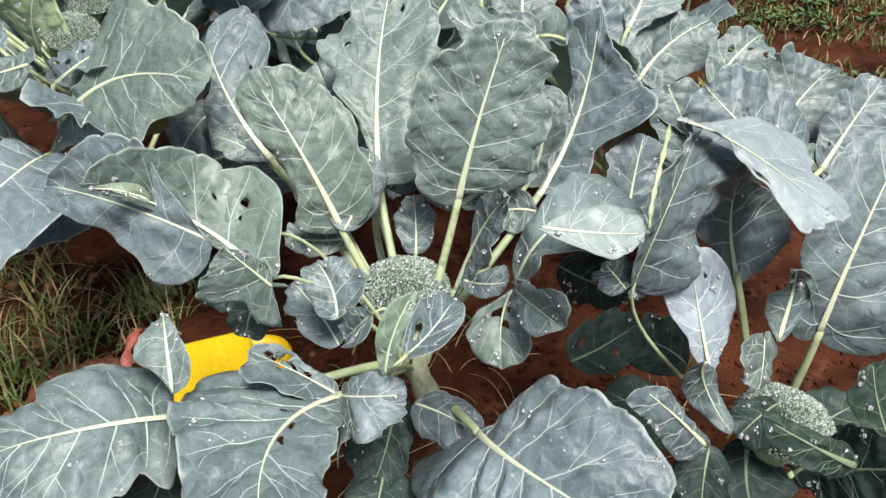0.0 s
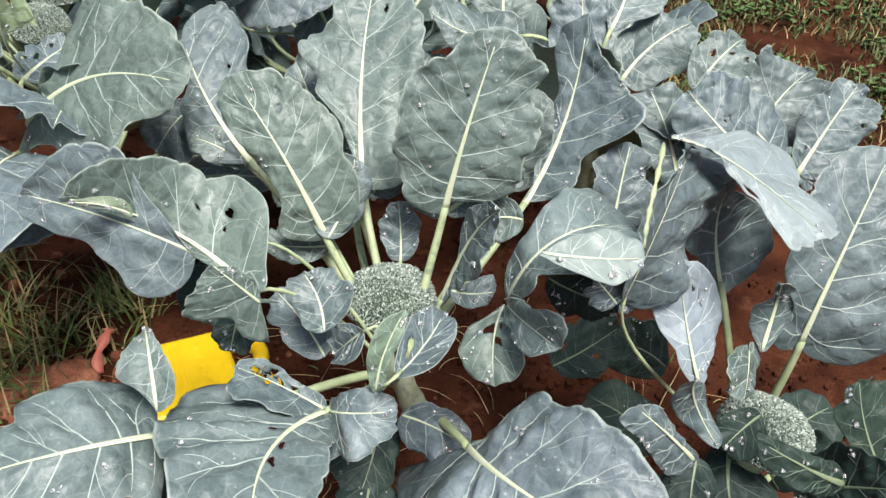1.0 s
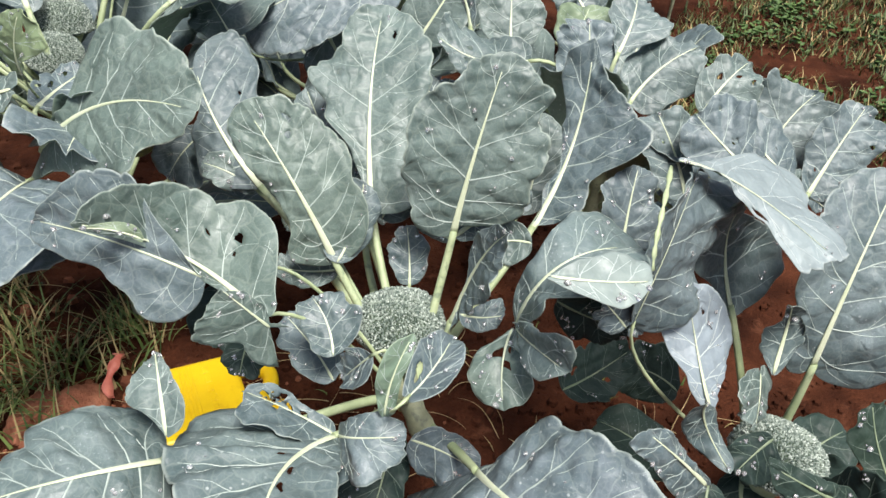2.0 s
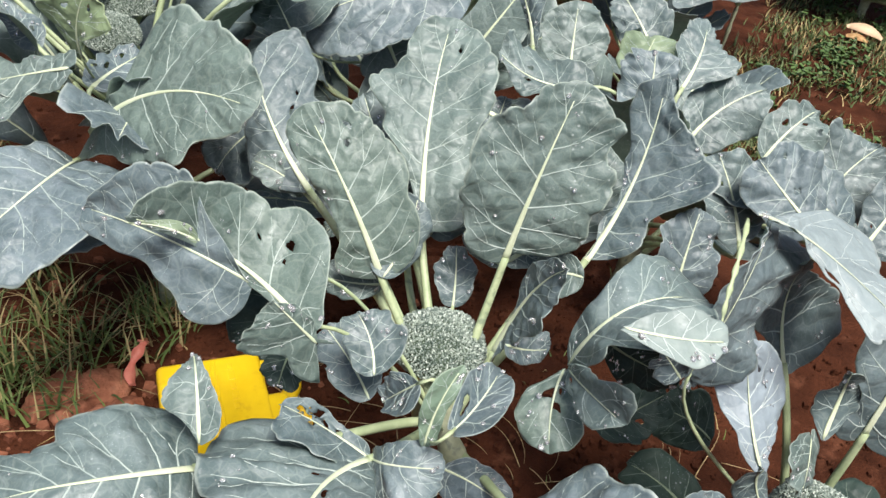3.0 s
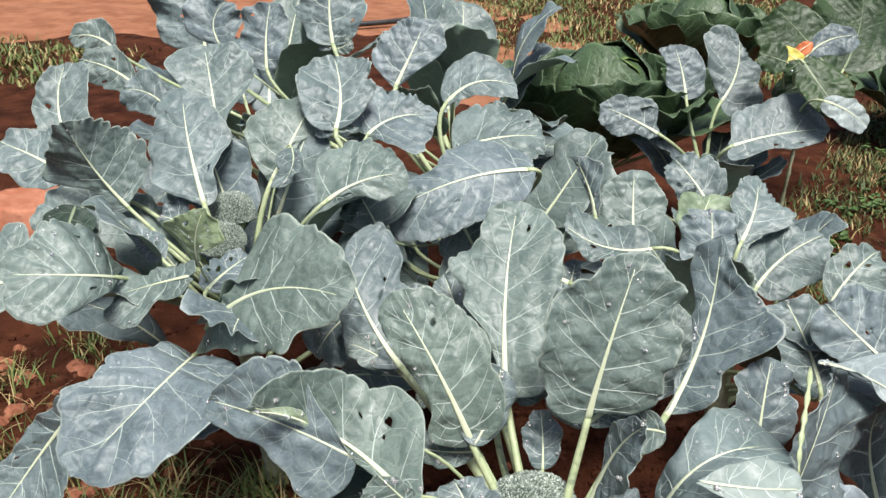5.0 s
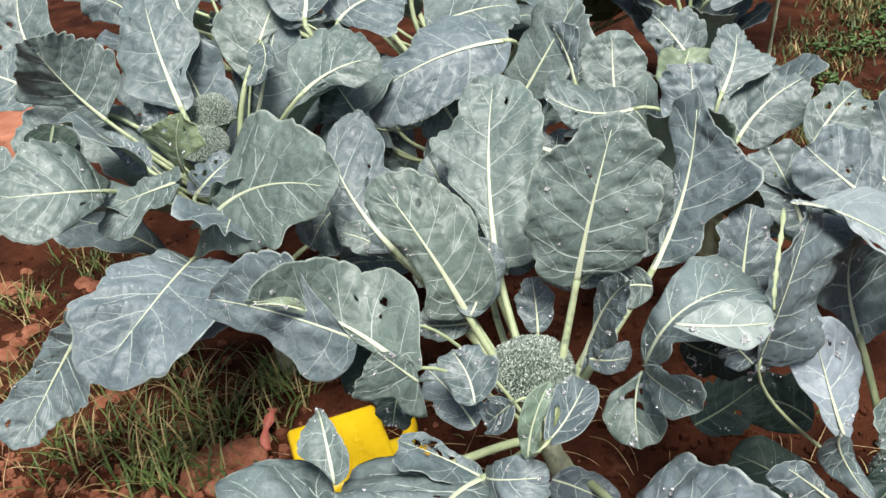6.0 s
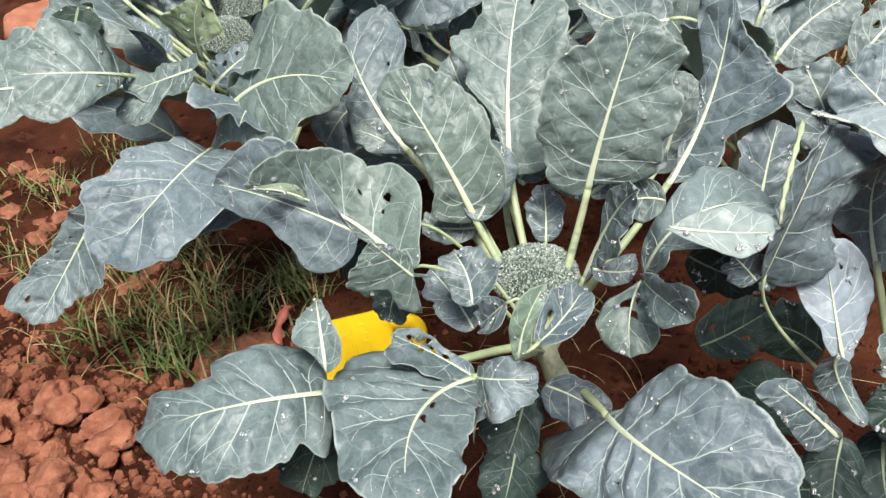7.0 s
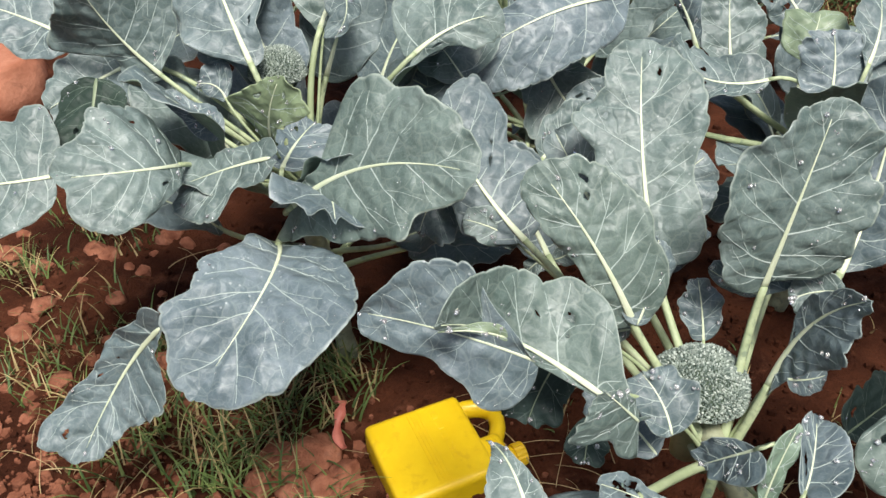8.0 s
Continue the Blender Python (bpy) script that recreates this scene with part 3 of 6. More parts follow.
leaf(broccoli, at=(-0.023, 1.170, 0.556), turn=(42, -6, 1), length=0.341, arch=0.04, bow=-0.03, wide=(0.120, 0.121), fold=(4, 4), peak=0.64, root=AUTO(broccoli, (-0.023, 1.170, 0.556)), veins=6, rim=((2, 3, 7, 12, 18, 25, 34, 85, 76, 120, 115, 99, 82, 80, 82, 82, 63, 45, 19), (5, 20, 66, 82, 83, 81, 81, 82, 98, 119, 121, 119, 112, 102, 91, 75, 59, 40, 19)), skin=LEAF_SAGE)
leaf(broccoli, at=(0.110, 1.086, 0.590), turn=(75, 12, 5), length=0.253, arch=0.04, bow=-0.02, wide=(0.109, 0.117), fold=(5, 7), peak=0.53, root=AUTO(broccoli, (0.110, 1.086, 0.590)), veins=6, rim=((2, 29, 62, 74, 87, 101, 106, 108, 109, 109, 106, 98, 86, 75, 73, 61, 46, 33, 17), (2, 2, 7, 52, 95, 98, 91, 108, 117, 113, 102, 92, 107, 97, 81, 65, 50, 35, 17)), skin=LEAF_SAGE)
leaf(broccoli, at=(0.228, 1.137, 0.578), turn=(53, -9, -33), length=0.282, arch=-0.09, bow=0.02, wide=(0.063, 0.147), fold=(7, 3), peak=0.58, root=AUTO(broccoli, (0.228, 1.137, 0.578)), veins=6, rim=((2, 4, 2, 2, 10, 18, 14, 9, 10, 19, 38, 30, 36, 63, 62, 62, 47, 34, 23), (2, 2, 16, 45, 60, 56, 53, 131, 147, 134, 118, 99, 82, 66, 51, 41, 30, 25, 23)))
leaf(broccoli, at=(-0.112, 0.851, 0.601), turn=(45, -44, 60), length=0.237, arch=-0.33, bow=0.07, wide=(0.016, 0.112), fold=(-4, -8), peak=0.59, veins=5, holes=((0.2, 0.55, 0.0045), (0.33, 0.5, 0.003), (0.2, 0.35, 0.003)), wave=0.06, rib=0.0034, rim=((2, 5, 7, 9, 12, 13, 15, 16, 15, 13, 12, 11, 11, 11, 12, 12, 14, 13, 2), (9, 29, 40, 99, 112, 107, 89, 94, 97, 94, 92, 87, 82, 73, 64, 50, 34, 14, 2)), skin=LEAF_SAGE)
leaf(broccoli, at=(-0.194, 0.905, 0.601), turn=(31, -62, 59), length=0.230, arch=0.08, bow=0.06, wide=(0.082, 0.106), fold=(6, 5), peak=0.48, veins=5, rib=0.0014, rim=((2, 2, 39, 71, 82, 78, 61, 59, 55, 46, 46, 48, 48, 46, 46, 41, 31, 18, 2), (2, 2, 2, 10, 25, 36, 51, 95, 104, 106, 98, 91, 81, 68, 55, 43, 29, 15, 2)))
leaf(broccoli, at=(-0.006, 0.788, 0.469), turn=(19, 3, 174), length=0.246, arch=0.05, bow=0.12, wide=(0.098, 0.190), fold=(0, 0), peak=0.88, root=AUTO(broccoli, (-0.006, 0.788, 0.469)), veins=6, holes=((0.42, -0.1, 0.006), (0.55, -0.12, 0.007), (0.3, 0.12, 0.005)), quilt=0.085, rim=((2, 5, 13, 26, 38, 48, 62, 77, 81, 83, 85, 92, 98, 90, 83, 76, 61, 47, 37), (2, 63, 190, 187, 163, 153, 144, 137, 131, 125, 120, 117, 114, 110, 104, 98, 80, 58, 37)))
leaf(broccoli, at=(-0.004, 0.791, 0.467), turn=(40, 40, -84), length=0.103, arch=0.24, bow=0.03, wide=(0.039, 0.114), fold=(0, 0), peak=0.61, veins=4, rib=0.002, rim=((16, 13, 14, 15, 18, 21, 24, 28, 32, 34, 36, 38, 39, 35, 30, 25, 18, 11, 4), (2, 8, 114, 90, 62, 52, 55, 58, 63, 64, 58, 52, 47, 41, 32, 24, 16, 10, 4)))
leaf(broccoli, at=(-0.194, 0.711, 0.482), turn=(7, -6, 121), length=0.201, arch=0.15, bow=-0.08, wide=(0.106, 0.127), fold=(-17, -13), peak=0.56, root=AUTO(broccoli, (-0.194, 0.711, 0.482)), veins=6, hook=15, quilt=0.085, rim=((2, 9, 39, 104, 59, 93, 100, 102, 104, 106, 105, 98, 91, 85, 79, 74, 63, 52, 46), (2, 14, 68, 118, 109, 107, 110, 111, 127, 100, 77, 76, 75, 82, 108, 98, 87, 76, 46)))
leaf(broccoli, at=(-0.195, 0.725, 0.509), turn=(3, -19, 25), length=0.139, arch=0.23, bow=0.09, wide=(0.045, 0.030), fold=(8, 8), peak=0.66, veins=5, rib=0.002, holes=((0.5, 3, 0.001),), rim=((2, 3, 7, 12, 20, 41, 45, 41, 36, 32, 27, 22, 17, 14, 11, 8, 4, 2, 2), (2, 10, 25, 30, 27, 25, 22, 20, 18, 16, 14, 12, 11, 9, 8, 6, 4, 2, 2)))
leaf(broccoli, at=(0.175, 0.784, 0.437), turn=(24, 33, -125), length=0.244, arch=0.16, bow=0.03, wide=(0.134, 0.221), fold=(6, 6), peak=0.51, root=AUTO(broccoli, (0.175, 0.784, 0.437)), veins=6, wave=0.12, lobe=0.05, quilt=0.085, rim=((2, 6, 15, 28, 35, 113, 117, 110, 129, 133, 134, 128, 124, 118, 109, 95, 76, 46, 24), (221, 149, 118, 107, 102, 99, 96, 94, 91, 89, 85, 80, 76, 71, 63, 52, 41, 32, 24)))
leaf(broccoli, at=(0.200, 0.855, 0.629), turn=(34, 2, -62), length=0.157, arch=0.36, bow=0.08, wide=(0.087, 0.180), fold=(6, 30), peak=0.79, veins=5, rib=0.0034, lobe=0.05, rim=((2, 4, 13, 21, 28, 33, 37, 42, 48, 58, 70, 81, 84, 87, 75, 61, 48, 34, 21), (2, 7, 18, 46, 72, 43, 180, 167, 155, 140, 125, 111, 98, 86, 73, 58, 44, 31, 21)), skin=LEAF_SAGE)
leaf(broccoli, at=(0.197, 0.857, 0.619), turn=(-29, 17, 168), length=0.094, arch=0.13, bow=0.03, wide=(0.049, 0.048), fold=(4, 7), peak=0.63, veins=4, rib=0.002, holes=((0.35, 0.15, 0.007), (0.5, -0.12, 0.006), (0.3, -0.2, 0.004)), lobe=0.03, rim=((2, 3, 5, 9, 14, 19, 26, 34, 41, 44, 49, 45, 40, 36, 31, 24, 18, 12, 7), (2, 2, 4, 9, 17, 26, 39, 43, 46, 48, 46, 44, 42, 40, 34, 26, 19, 12, 7)), skin=LEAF_SAGE)
leaf(broccoli, at=(0.202, 0.859, 0.621), turn=(61, 66, -99), length=0.129, arch=0.13, bow=-0.06, wide=(0.070, 0.036), fold=(20, 19), peak=0.81, veins=4, rib=0.002, lobe=0.03, rim=((2, 2, 2, 4, 7, 11, 15, 20, 25, 31, 31, 31, 31, 59, 70, 62, 35, 17, 5), (2, 4, 5, 7, 9, 12, 15, 19, 24, 29, 35, 36, 36, 35, 29, 23, 17, 12, 5)), skin=LEAF_SAGE)
leaf(broccoli, at=(0.26, 0.96, 0.586), turn=(-59, 74, -154), length=0.106, arch=0.02, bow=0.04, wide=(0.042, 0.04), fold=(-1, -1), peak=0.51, veins=4, rib=0.002, skin=LEAF_SHADED, label="leaf in the shade, shade put into its colour")
leaf(broccoli, at=(0.121, 0.996, 0.489), turn=(78, 16, -70), length=0.212, arch=-0.04, bow=-0.14, wide=(0.040, 0.088), fold=(14, 10), peak=0.64, root=AUTO(broccoli, (0.121, 0.996, 0.489)), veins=6, lobe=0.16, rim=((2, 2, 2, 2, 2, 2, 2, 14, 24, 31, 38, 40, 38, 36, 35, 31, 24, 11, 2), (10, 14, 17, 22, 29, 37, 51, 65, 79, 88, 69, 58, 54, 46, 28, 29, 33, 13, 2)))
leaf(broccoli, at=(0.133, 0.976, 0.530), turn=(-20, 41, -78), length=0.071, arch=-0.06, bow=0.05, wide=(0.035, 0.023), fold=(1, 2), peak=0.49, veins=4, rib=0.002, rim=((2, 2, 2, 3, 6, 9, 14, 19, 23, 26, 29, 32, 35, 30, 24, 20, 15, 8, 2), (2, 2, 18, 18, 19, 20, 22, 23, 23, 22, 22, 21, 21, 21, 17, 13, 9, 5, 2)))
leaf(broccoli, at=(0.05, 1.086, 0.483), turn=(53, -5, 8), length=0.093, arch=0.0, bow=0.02, wide=(0.031, 0.03), fold=(0, 0), peak=0.45, root=AUTO(broccoli, (0.05, 1.086, 0.483)), veins=4, rib=0.002)
leaf(broccoli, at=(-0.027, 0.876, 0.521), turn=(35, -17, 23), length=0.084, arch=0.0, bow=0.08, wide=(0.036, 0.047), fold=(14, 11), peak=0.43, veins=4, rib=0.002)
leaf(broccoli, at=(0.035, 0.790, 0.612), turn=(-68, -26, 98), length=0.094, arch=0.01, bow=0.00, wide=(0.043, 0.030), fold=(20, 30), peak=0.59, root=AUTO(broccoli, (0.035, 0.790, 0.612)), veins=4, rib=0.002, lobe=0.03, rim=((9, 39, 43, 41, 37, 35, 33, 32, 30, 28, 27, 25, 20, 16, 11, 6, 2, 2, 2), (2, 4, 7, 12, 19, 21, 24, 27, 29, 30, 29, 28, 27, 26, 26, 26, 5, 2, 2)))
leaf(broccoli, at=(0.056, 0.772, 0.535), turn=(71, 16, 7), length=0.104, arch=0.06, bow=-0.07, wide=(0.031, 0.016), fold=(22, 27), peak=0.49, veins=4, rib=0.002, skin=LEAF_BACK, lobe=0.03, label="pale green leaf underside", rim=((3, 7, 8, 10, 13, 16, 20, 24, 25, 27, 28, 30, 31, 29, 27, 24, 17, 11, 6), (2, 4, 9, 13, 13, 13, 13, 13, 13, 14, 14, 15, 16, 16, 15, 15, 14, 10, 6)))
leaf(broccoli, at=(0.085, 0.757, 0.589), turn=(-2, 3, -21), length=0.110, arch=-0.01, bow=0.03, wide=(0.044, 0.046), fold=(52, 36), peak=0.26, root=AUTO(broccoli, (0.085, 0.757, 0.589)), veins=4, rib=0.002, holes=((0.25, -0.4, 0.009),), lobe=0.04, rim=((10, 13, 17, 22, 27, 32, 37, 42, 44, 43, 42, 40, 35, 31, 27, 23, 19, 16, 10), (15, 30, 38, 41, 46, 45, 45, 45, 45, 44, 41, 39, 36, 33, 29, 23, 18, 13, 10)))
leaf(broccoli, at=(-0.216, 1.222, 0.543), turn=(37, -24, 29), length=0.237, arch=0.06, bow=-0.05, wide=(0.072, 0.137), fold=(-12, -16), peak=0.21, root=AUTO(broccoli, (-0.216, 1.222, 0.543)), veins=6, skin=LEAF_BLUE, holes=((0.5, 0.4, 0.006), (0.55, 0.55, 0.004), (0.35, 0.5, 0.005)), label="blue-grey waxy leaf", rim=((2, 9, 21, 44, 60, 72, 69, 65, 61, 58, 49, 38, 27, 17, 14, 13, 12, 12, 24), (2, 10, 29, 68, 96, 117, 122, 115, 96, 94, 124, 130, 137, 134, 131, 123, 100, 68, 24)))
leaf(broccoli, at=(-0.074, 1.278, 0.509), turn=(44, -20, 23), length=0.211, arch=0.04, bow=-0.01, wide=(0.043, 0.063), fold=(4, 2), peak=0.54, root=AUTO(broccoli, (-0.074, 1.278, 0.509)), veins=5)
leaf(broccoli, at=(-0.009, 1.187, 0.533), turn=(43, 19, -18), length=0.102, arch=-0.05, bow=-0.05, wide=(0.04, 0.045), fold=(-8, -7), peak=0.51, veins=4, rib=0.002)
leaf(broccoli, at=(-0.06, 1.078, 0.504), turn=(-8, -54, 97), length=0.097, arch=-0.05, bow=-0.05, wide=(0.027, 0.035), fold=(0, 0), peak=0.5, veins=4, rib=0.002)
leaf(broccoli, at=(-0.057, 1.053, 0.537), turn=(51, 21, 8), length=0.129, arch=-0.02, bow=0.07, wide=(0.046, 0.036), fold=(-13, -17), peak=0.58, veins=4, rib=0.002)
leaf(broccoli, at=(0.108, 1.091, 0.575), turn=(23, -59, 44), length=0.074, arch=-0.13, bow=-0.06, wide=(0.016, 0.029), fold=(-24, -10), peak=0.47, veins=4, rib=0.002)
leaf(broccoli, at=(0.113, 1.103, 0.573), turn=(30, 44, -36), length=0.138, arch=-0.07, bow=-0.03, wide=(0.052, 0.032), fold=(-1, -1), peak=0.52, veins=5, rib=0.0034)
leaf(broccoli, at=(0.227, 1.101, 0.577), turn=(-19, -52, 109), length=0.073, arch=-0.08, bow=0.09, wide=(0.034, 0.034), fold=(1, 1), peak=0.46, veins=4, rib=0.002)
leaf(broccoli, at=(0.371, 1.124, 0.521), turn=(64, 4, 3), length=0.169, arch=0.08, bow=-0.04, wide=(0.048, 0.046), fold=(9, 11), peak=0.64, veins=5, rib=0.0034, skin=LEAF_BLUE, label="blue-grey waxy leaf")
leaf(broccoli, at=(-0.228, 1.234, 0.528), turn=(35, -41, 65), length=0.1, arch=0.09, bow=0.05, wide=(0.027, 0.035), fold=(4, 6), peak=0.55, root=AUTO(broccoli, (-0.228, 1.234, 0.528)), veins=4, rib=0.002)
leaf(broccoli, at=(-0.341, 1.337, 0.577), turn=(-36, -15, 156), length=0.111, arch=-0.06, bow=0.12, wide=(0.062, 0.046), fold=(7, 9), peak=0.54, root=AUTO(broccoli, (-0.341, 1.337, 0.577)), veins=4, rib=0.002)
leaf(broccoli, at=(-0.156, 0.982, 0.555), turn=(-63, -28, -178), length=0.121, arch=-0.09, bow=0.01, wide=(0.043, 0.056), fold=(14, 9), peak=0.6, root=AUTO(broccoli, (-0.156, 0.982, 0.555)), veins=4, rib=0.002, skin=LEAF_SHADED, label="leaf in the shade, shade put into its colour")
leaf(broccoli, at=(0.54, 1.17, 0.238), turn=(24, -49, 64), length=0.118, arch=-0.0, bow=0.11, wide=(0.056, 0.055), fold=(0, 0), peak=0.51, veins=4, rib=0.002, skin=LEAF_SHADED, label="leaf in the shade, shade put into its colour")
leaf(broccoli, at=(0.049, 0.819, 0.297), turn=(-34, -20, -172), length=0.105, arch=0.16, bow=0.03, wide=(0.062, 0.047), fold=(-10, -13), peak=0.51, root=AUTO(broccoli, (0.049, 0.819, 0.297)), veins=4, rib=0.002, skin=LEAF_SHADED, label="leaf in the shade, shade put into its colour")
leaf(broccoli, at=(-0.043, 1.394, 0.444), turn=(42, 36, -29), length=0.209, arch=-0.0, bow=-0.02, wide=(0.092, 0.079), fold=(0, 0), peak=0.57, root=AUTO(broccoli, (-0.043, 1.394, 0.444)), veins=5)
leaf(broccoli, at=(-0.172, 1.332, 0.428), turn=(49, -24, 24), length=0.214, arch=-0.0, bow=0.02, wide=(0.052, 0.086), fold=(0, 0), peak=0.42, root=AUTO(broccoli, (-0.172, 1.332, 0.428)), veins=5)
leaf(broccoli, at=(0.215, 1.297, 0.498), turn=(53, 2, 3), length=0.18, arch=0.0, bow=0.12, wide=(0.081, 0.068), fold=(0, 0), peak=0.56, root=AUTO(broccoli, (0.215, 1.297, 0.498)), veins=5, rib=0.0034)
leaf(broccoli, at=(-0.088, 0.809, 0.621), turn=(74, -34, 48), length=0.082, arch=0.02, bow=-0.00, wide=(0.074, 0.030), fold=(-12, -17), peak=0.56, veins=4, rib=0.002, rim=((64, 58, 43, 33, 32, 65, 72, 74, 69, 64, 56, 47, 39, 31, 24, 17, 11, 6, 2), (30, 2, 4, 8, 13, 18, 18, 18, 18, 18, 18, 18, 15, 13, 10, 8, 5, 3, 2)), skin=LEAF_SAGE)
leaf(broccoli, at=(-0.129, 0.86, 0.561), turn=(-51, -9, 179), length=0.057, arch=-0.0, bow=0.03, wide=(0.028, 0.026), fold=(0, 0), peak=0.58, root=AUTO(broccoli, (-0.129, 0.86, 0.561)), veins=4, rib=0.002, skin=LEAF_SHADED, label="leaf in the shade, shade put into its colour")
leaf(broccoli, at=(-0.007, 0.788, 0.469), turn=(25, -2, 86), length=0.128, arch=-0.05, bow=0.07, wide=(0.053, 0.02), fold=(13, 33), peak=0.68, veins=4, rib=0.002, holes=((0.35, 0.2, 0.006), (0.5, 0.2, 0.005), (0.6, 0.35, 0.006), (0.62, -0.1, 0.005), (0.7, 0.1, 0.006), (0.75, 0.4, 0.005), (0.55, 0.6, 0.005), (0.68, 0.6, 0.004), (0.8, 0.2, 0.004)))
leaf(broccoli, at=(-0.194, 0.748, 0.446), turn=(-54, -22, -174), length=0.158, arch=-0.03, bow=0.01, wide=(0.043, 0.054), fold=(7, 5), peak=0.59, veins=5, rib=0.0034, skin=LEAF_SHADED, label="leaf in the shade, shade put into its colour")
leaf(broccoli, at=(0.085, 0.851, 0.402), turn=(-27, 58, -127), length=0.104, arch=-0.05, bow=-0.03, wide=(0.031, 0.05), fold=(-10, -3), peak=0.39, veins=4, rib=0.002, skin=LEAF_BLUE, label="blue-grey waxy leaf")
leaf(broccoli, at=(0.053, 0.882, 0.38), turn=(-44, -8, 178), length=0.13, arch=-0.07, bow=-0.04, wide=(0.041, 0.053), fold=(-4, -3), peak=0.58, veins=5, rib=0.0034, skin=LEAF_SHADED, label="leaf in the shade, shade put into its colour")
leaf(broccoli, at=(0.326, 1.113, 0.266), turn=(15, 36, -45), length=0.15, arch=-0.13, bow=0.04, wide=(0.058, 0.05), fold=(11, 16), peak=0.5, veins=5, rib=0.0018, skin=LEAF_SHADED, label="leaf in the shade, shade put into its colour")
leaf(broccoli, at=(-0.032, 0.899, 0.45), turn=(15, -30, 37), length=0.129, arch=-0.03, bow=0.03, wide=(0.037, 0.04), fold=(11, 10), peak=0.53, veins=4, rib=0.002)
# rolled edge facing the sky; its brightness is painted by the paler skin
leaf(broccoli, at=(0.211, 0.721, 0.809), turn=(-9, 27, -78), length=0.105, arch=0.05, bow=0.05, wide=(0.040, 0.031), fold=(0, 0), peak=0.5, veins=4, rib=0.0015, skin=LEAF_SKYLIT, lobe=0.04, wave=0.05, label="rolled leaf edge, sky brightness put into its colour", rim=((2, 2, 5, 10, 16, 21, 25, 30, 35, 40, 38, 36, 34, 32, 31, 27, 18, 10, 3), (5, 5, 7, 9, 13, 16, 21, 24, 27, 31, 31, 29, 27, 25, 20, 16, 12, 8, 3)))
leaf(broccoli, at=(-0.239, 0.839, 0.707), turn=(18, -61, 82), length=0.073, arch=0.06, bow=0.08, wide=(0.006, 0.013), fold=(1, 1), peak=0.48, veins=4, rib=0.0008, skin=LEAF_GREEN, lobe=0.02, wave=0.03, label="pale yellowish green leaf", rim=((2, 6, 4, 3, 2, 2, 2, 2, 2, 2, 2, 2, 2, 2, 2, 2, 2, 2, 2), (2, 4, 10, 13, 13, 12, 12, 11, 10, 9, 8, 7, 6, 5, 4, 3, 2, 2, 2)))

right = plant(0.62, 0.97, 0.26, BIG + ", partly folded")
head(right, 0.607, 0.913, 0.372, 0.075, 0.82, (-8, 10), 5)
stem(right, [(0.64, 0.99, -0.03), (0.62, 0.97, 0.15), (0.607, 0.93, 0.33)], 0.024, 0.022)
leaf(right, at=(0.449, 0.760, 0.491), turn=(67, -38, 48), length=0.141, arch=0.02, bow=0.01, wide=(0.040, 0.025), fold=(-3, -5), peak=0.61, veins=5, rib=0.0025, wave=0.2, rim=((7, 10, 17, 29, 38, 37, 37, 36, 35, 35, 34, 34, 34, 34, 37, 40, 37, 24, 7), (9, 10, 9, 8, 9, 9, 10, 11, 12, 14, 16, 17, 20, 23, 25, 21, 17, 13, 7)))
leaf(right, at=(0.445, 0.824, 0.561), turn=(33, 18, 23), length=0.148, arch=-0.23, bow=0.23, wide=(0.056, 0.101), fold=(-29, -8), peak=0.65, veins=5, rib=0.0034, skin=LEAF_SKYLIT, holes=((0.72, 0.45, 0.004), (0.6, 0.5, 0.005)), lobe=0.03, wave=0.03, label="waxy leaf, sky brightness in its colour", rim=((11, 11, 12, 14, 17, 20, 24, 32, 39, 48, 51, 54, 56, 52, 46, 39, 28, 18, 9), (8, 13, 17, 24, 35, 46, 61, 74, 87, 96, 99, 101, 89, 77, 64, 47, 32, 19, 9)))
leaf(right, at=(0.417, 0.770, 0.617), turn=(-78, 25, -156), length=0.117, arch=-0.21, bow=0.01, wide=(0.039, 0.031), fold=(-42, -14), peak=0.67, veins=4, rib=0.002, rim=((2, 3, 5, 9, 13, 18, 24, 32, 39, 39, 34, 30, 26, 24, 26, 29, 21, 11, 3), (8, 9, 11, 15, 20, 26, 31, 31, 31, 31, 31, 28, 25, 22, 19, 16, 13, 9, 3)))
leaf(right, at=(0.347, 0.893, 0.619), turn=(78, 40, 46), length=0.216, arch=0.11, bow=-0.23, wide=(0.05, 0.14), fold=(5, 6), peak=0.57, root=AUTO(right, (0.347, 0.893, 0.619)), veins=5, rib=0.002, skin=LEAF_BLUE, label="blue-grey waxy leaf")
leaf(right, at=(0.361, 0.941, 0.826), turn=(-26, 13, -101), length=0.228, arch=-0.11, bow=-0.26, wide=(0.165, 0.079), fold=(-12, -8), peak=0.71, veins=5, skin=LEAF_SKYLIT, rib=0.0015, holes=((0.55, 0.75, 0.008),), label="waxy leaf, sky brightness in its colour", rim=((2, 10, 9, 10, 12, 26, 49, 78, 114, 134, 165, 155, 133, 139, 113, 78, 46, 23, 3), (2, 2, 2, 2, 4, 4, 2, 2, 5, 21, 33, 35, 79, 68, 54, 39, 26, 14, 3)))
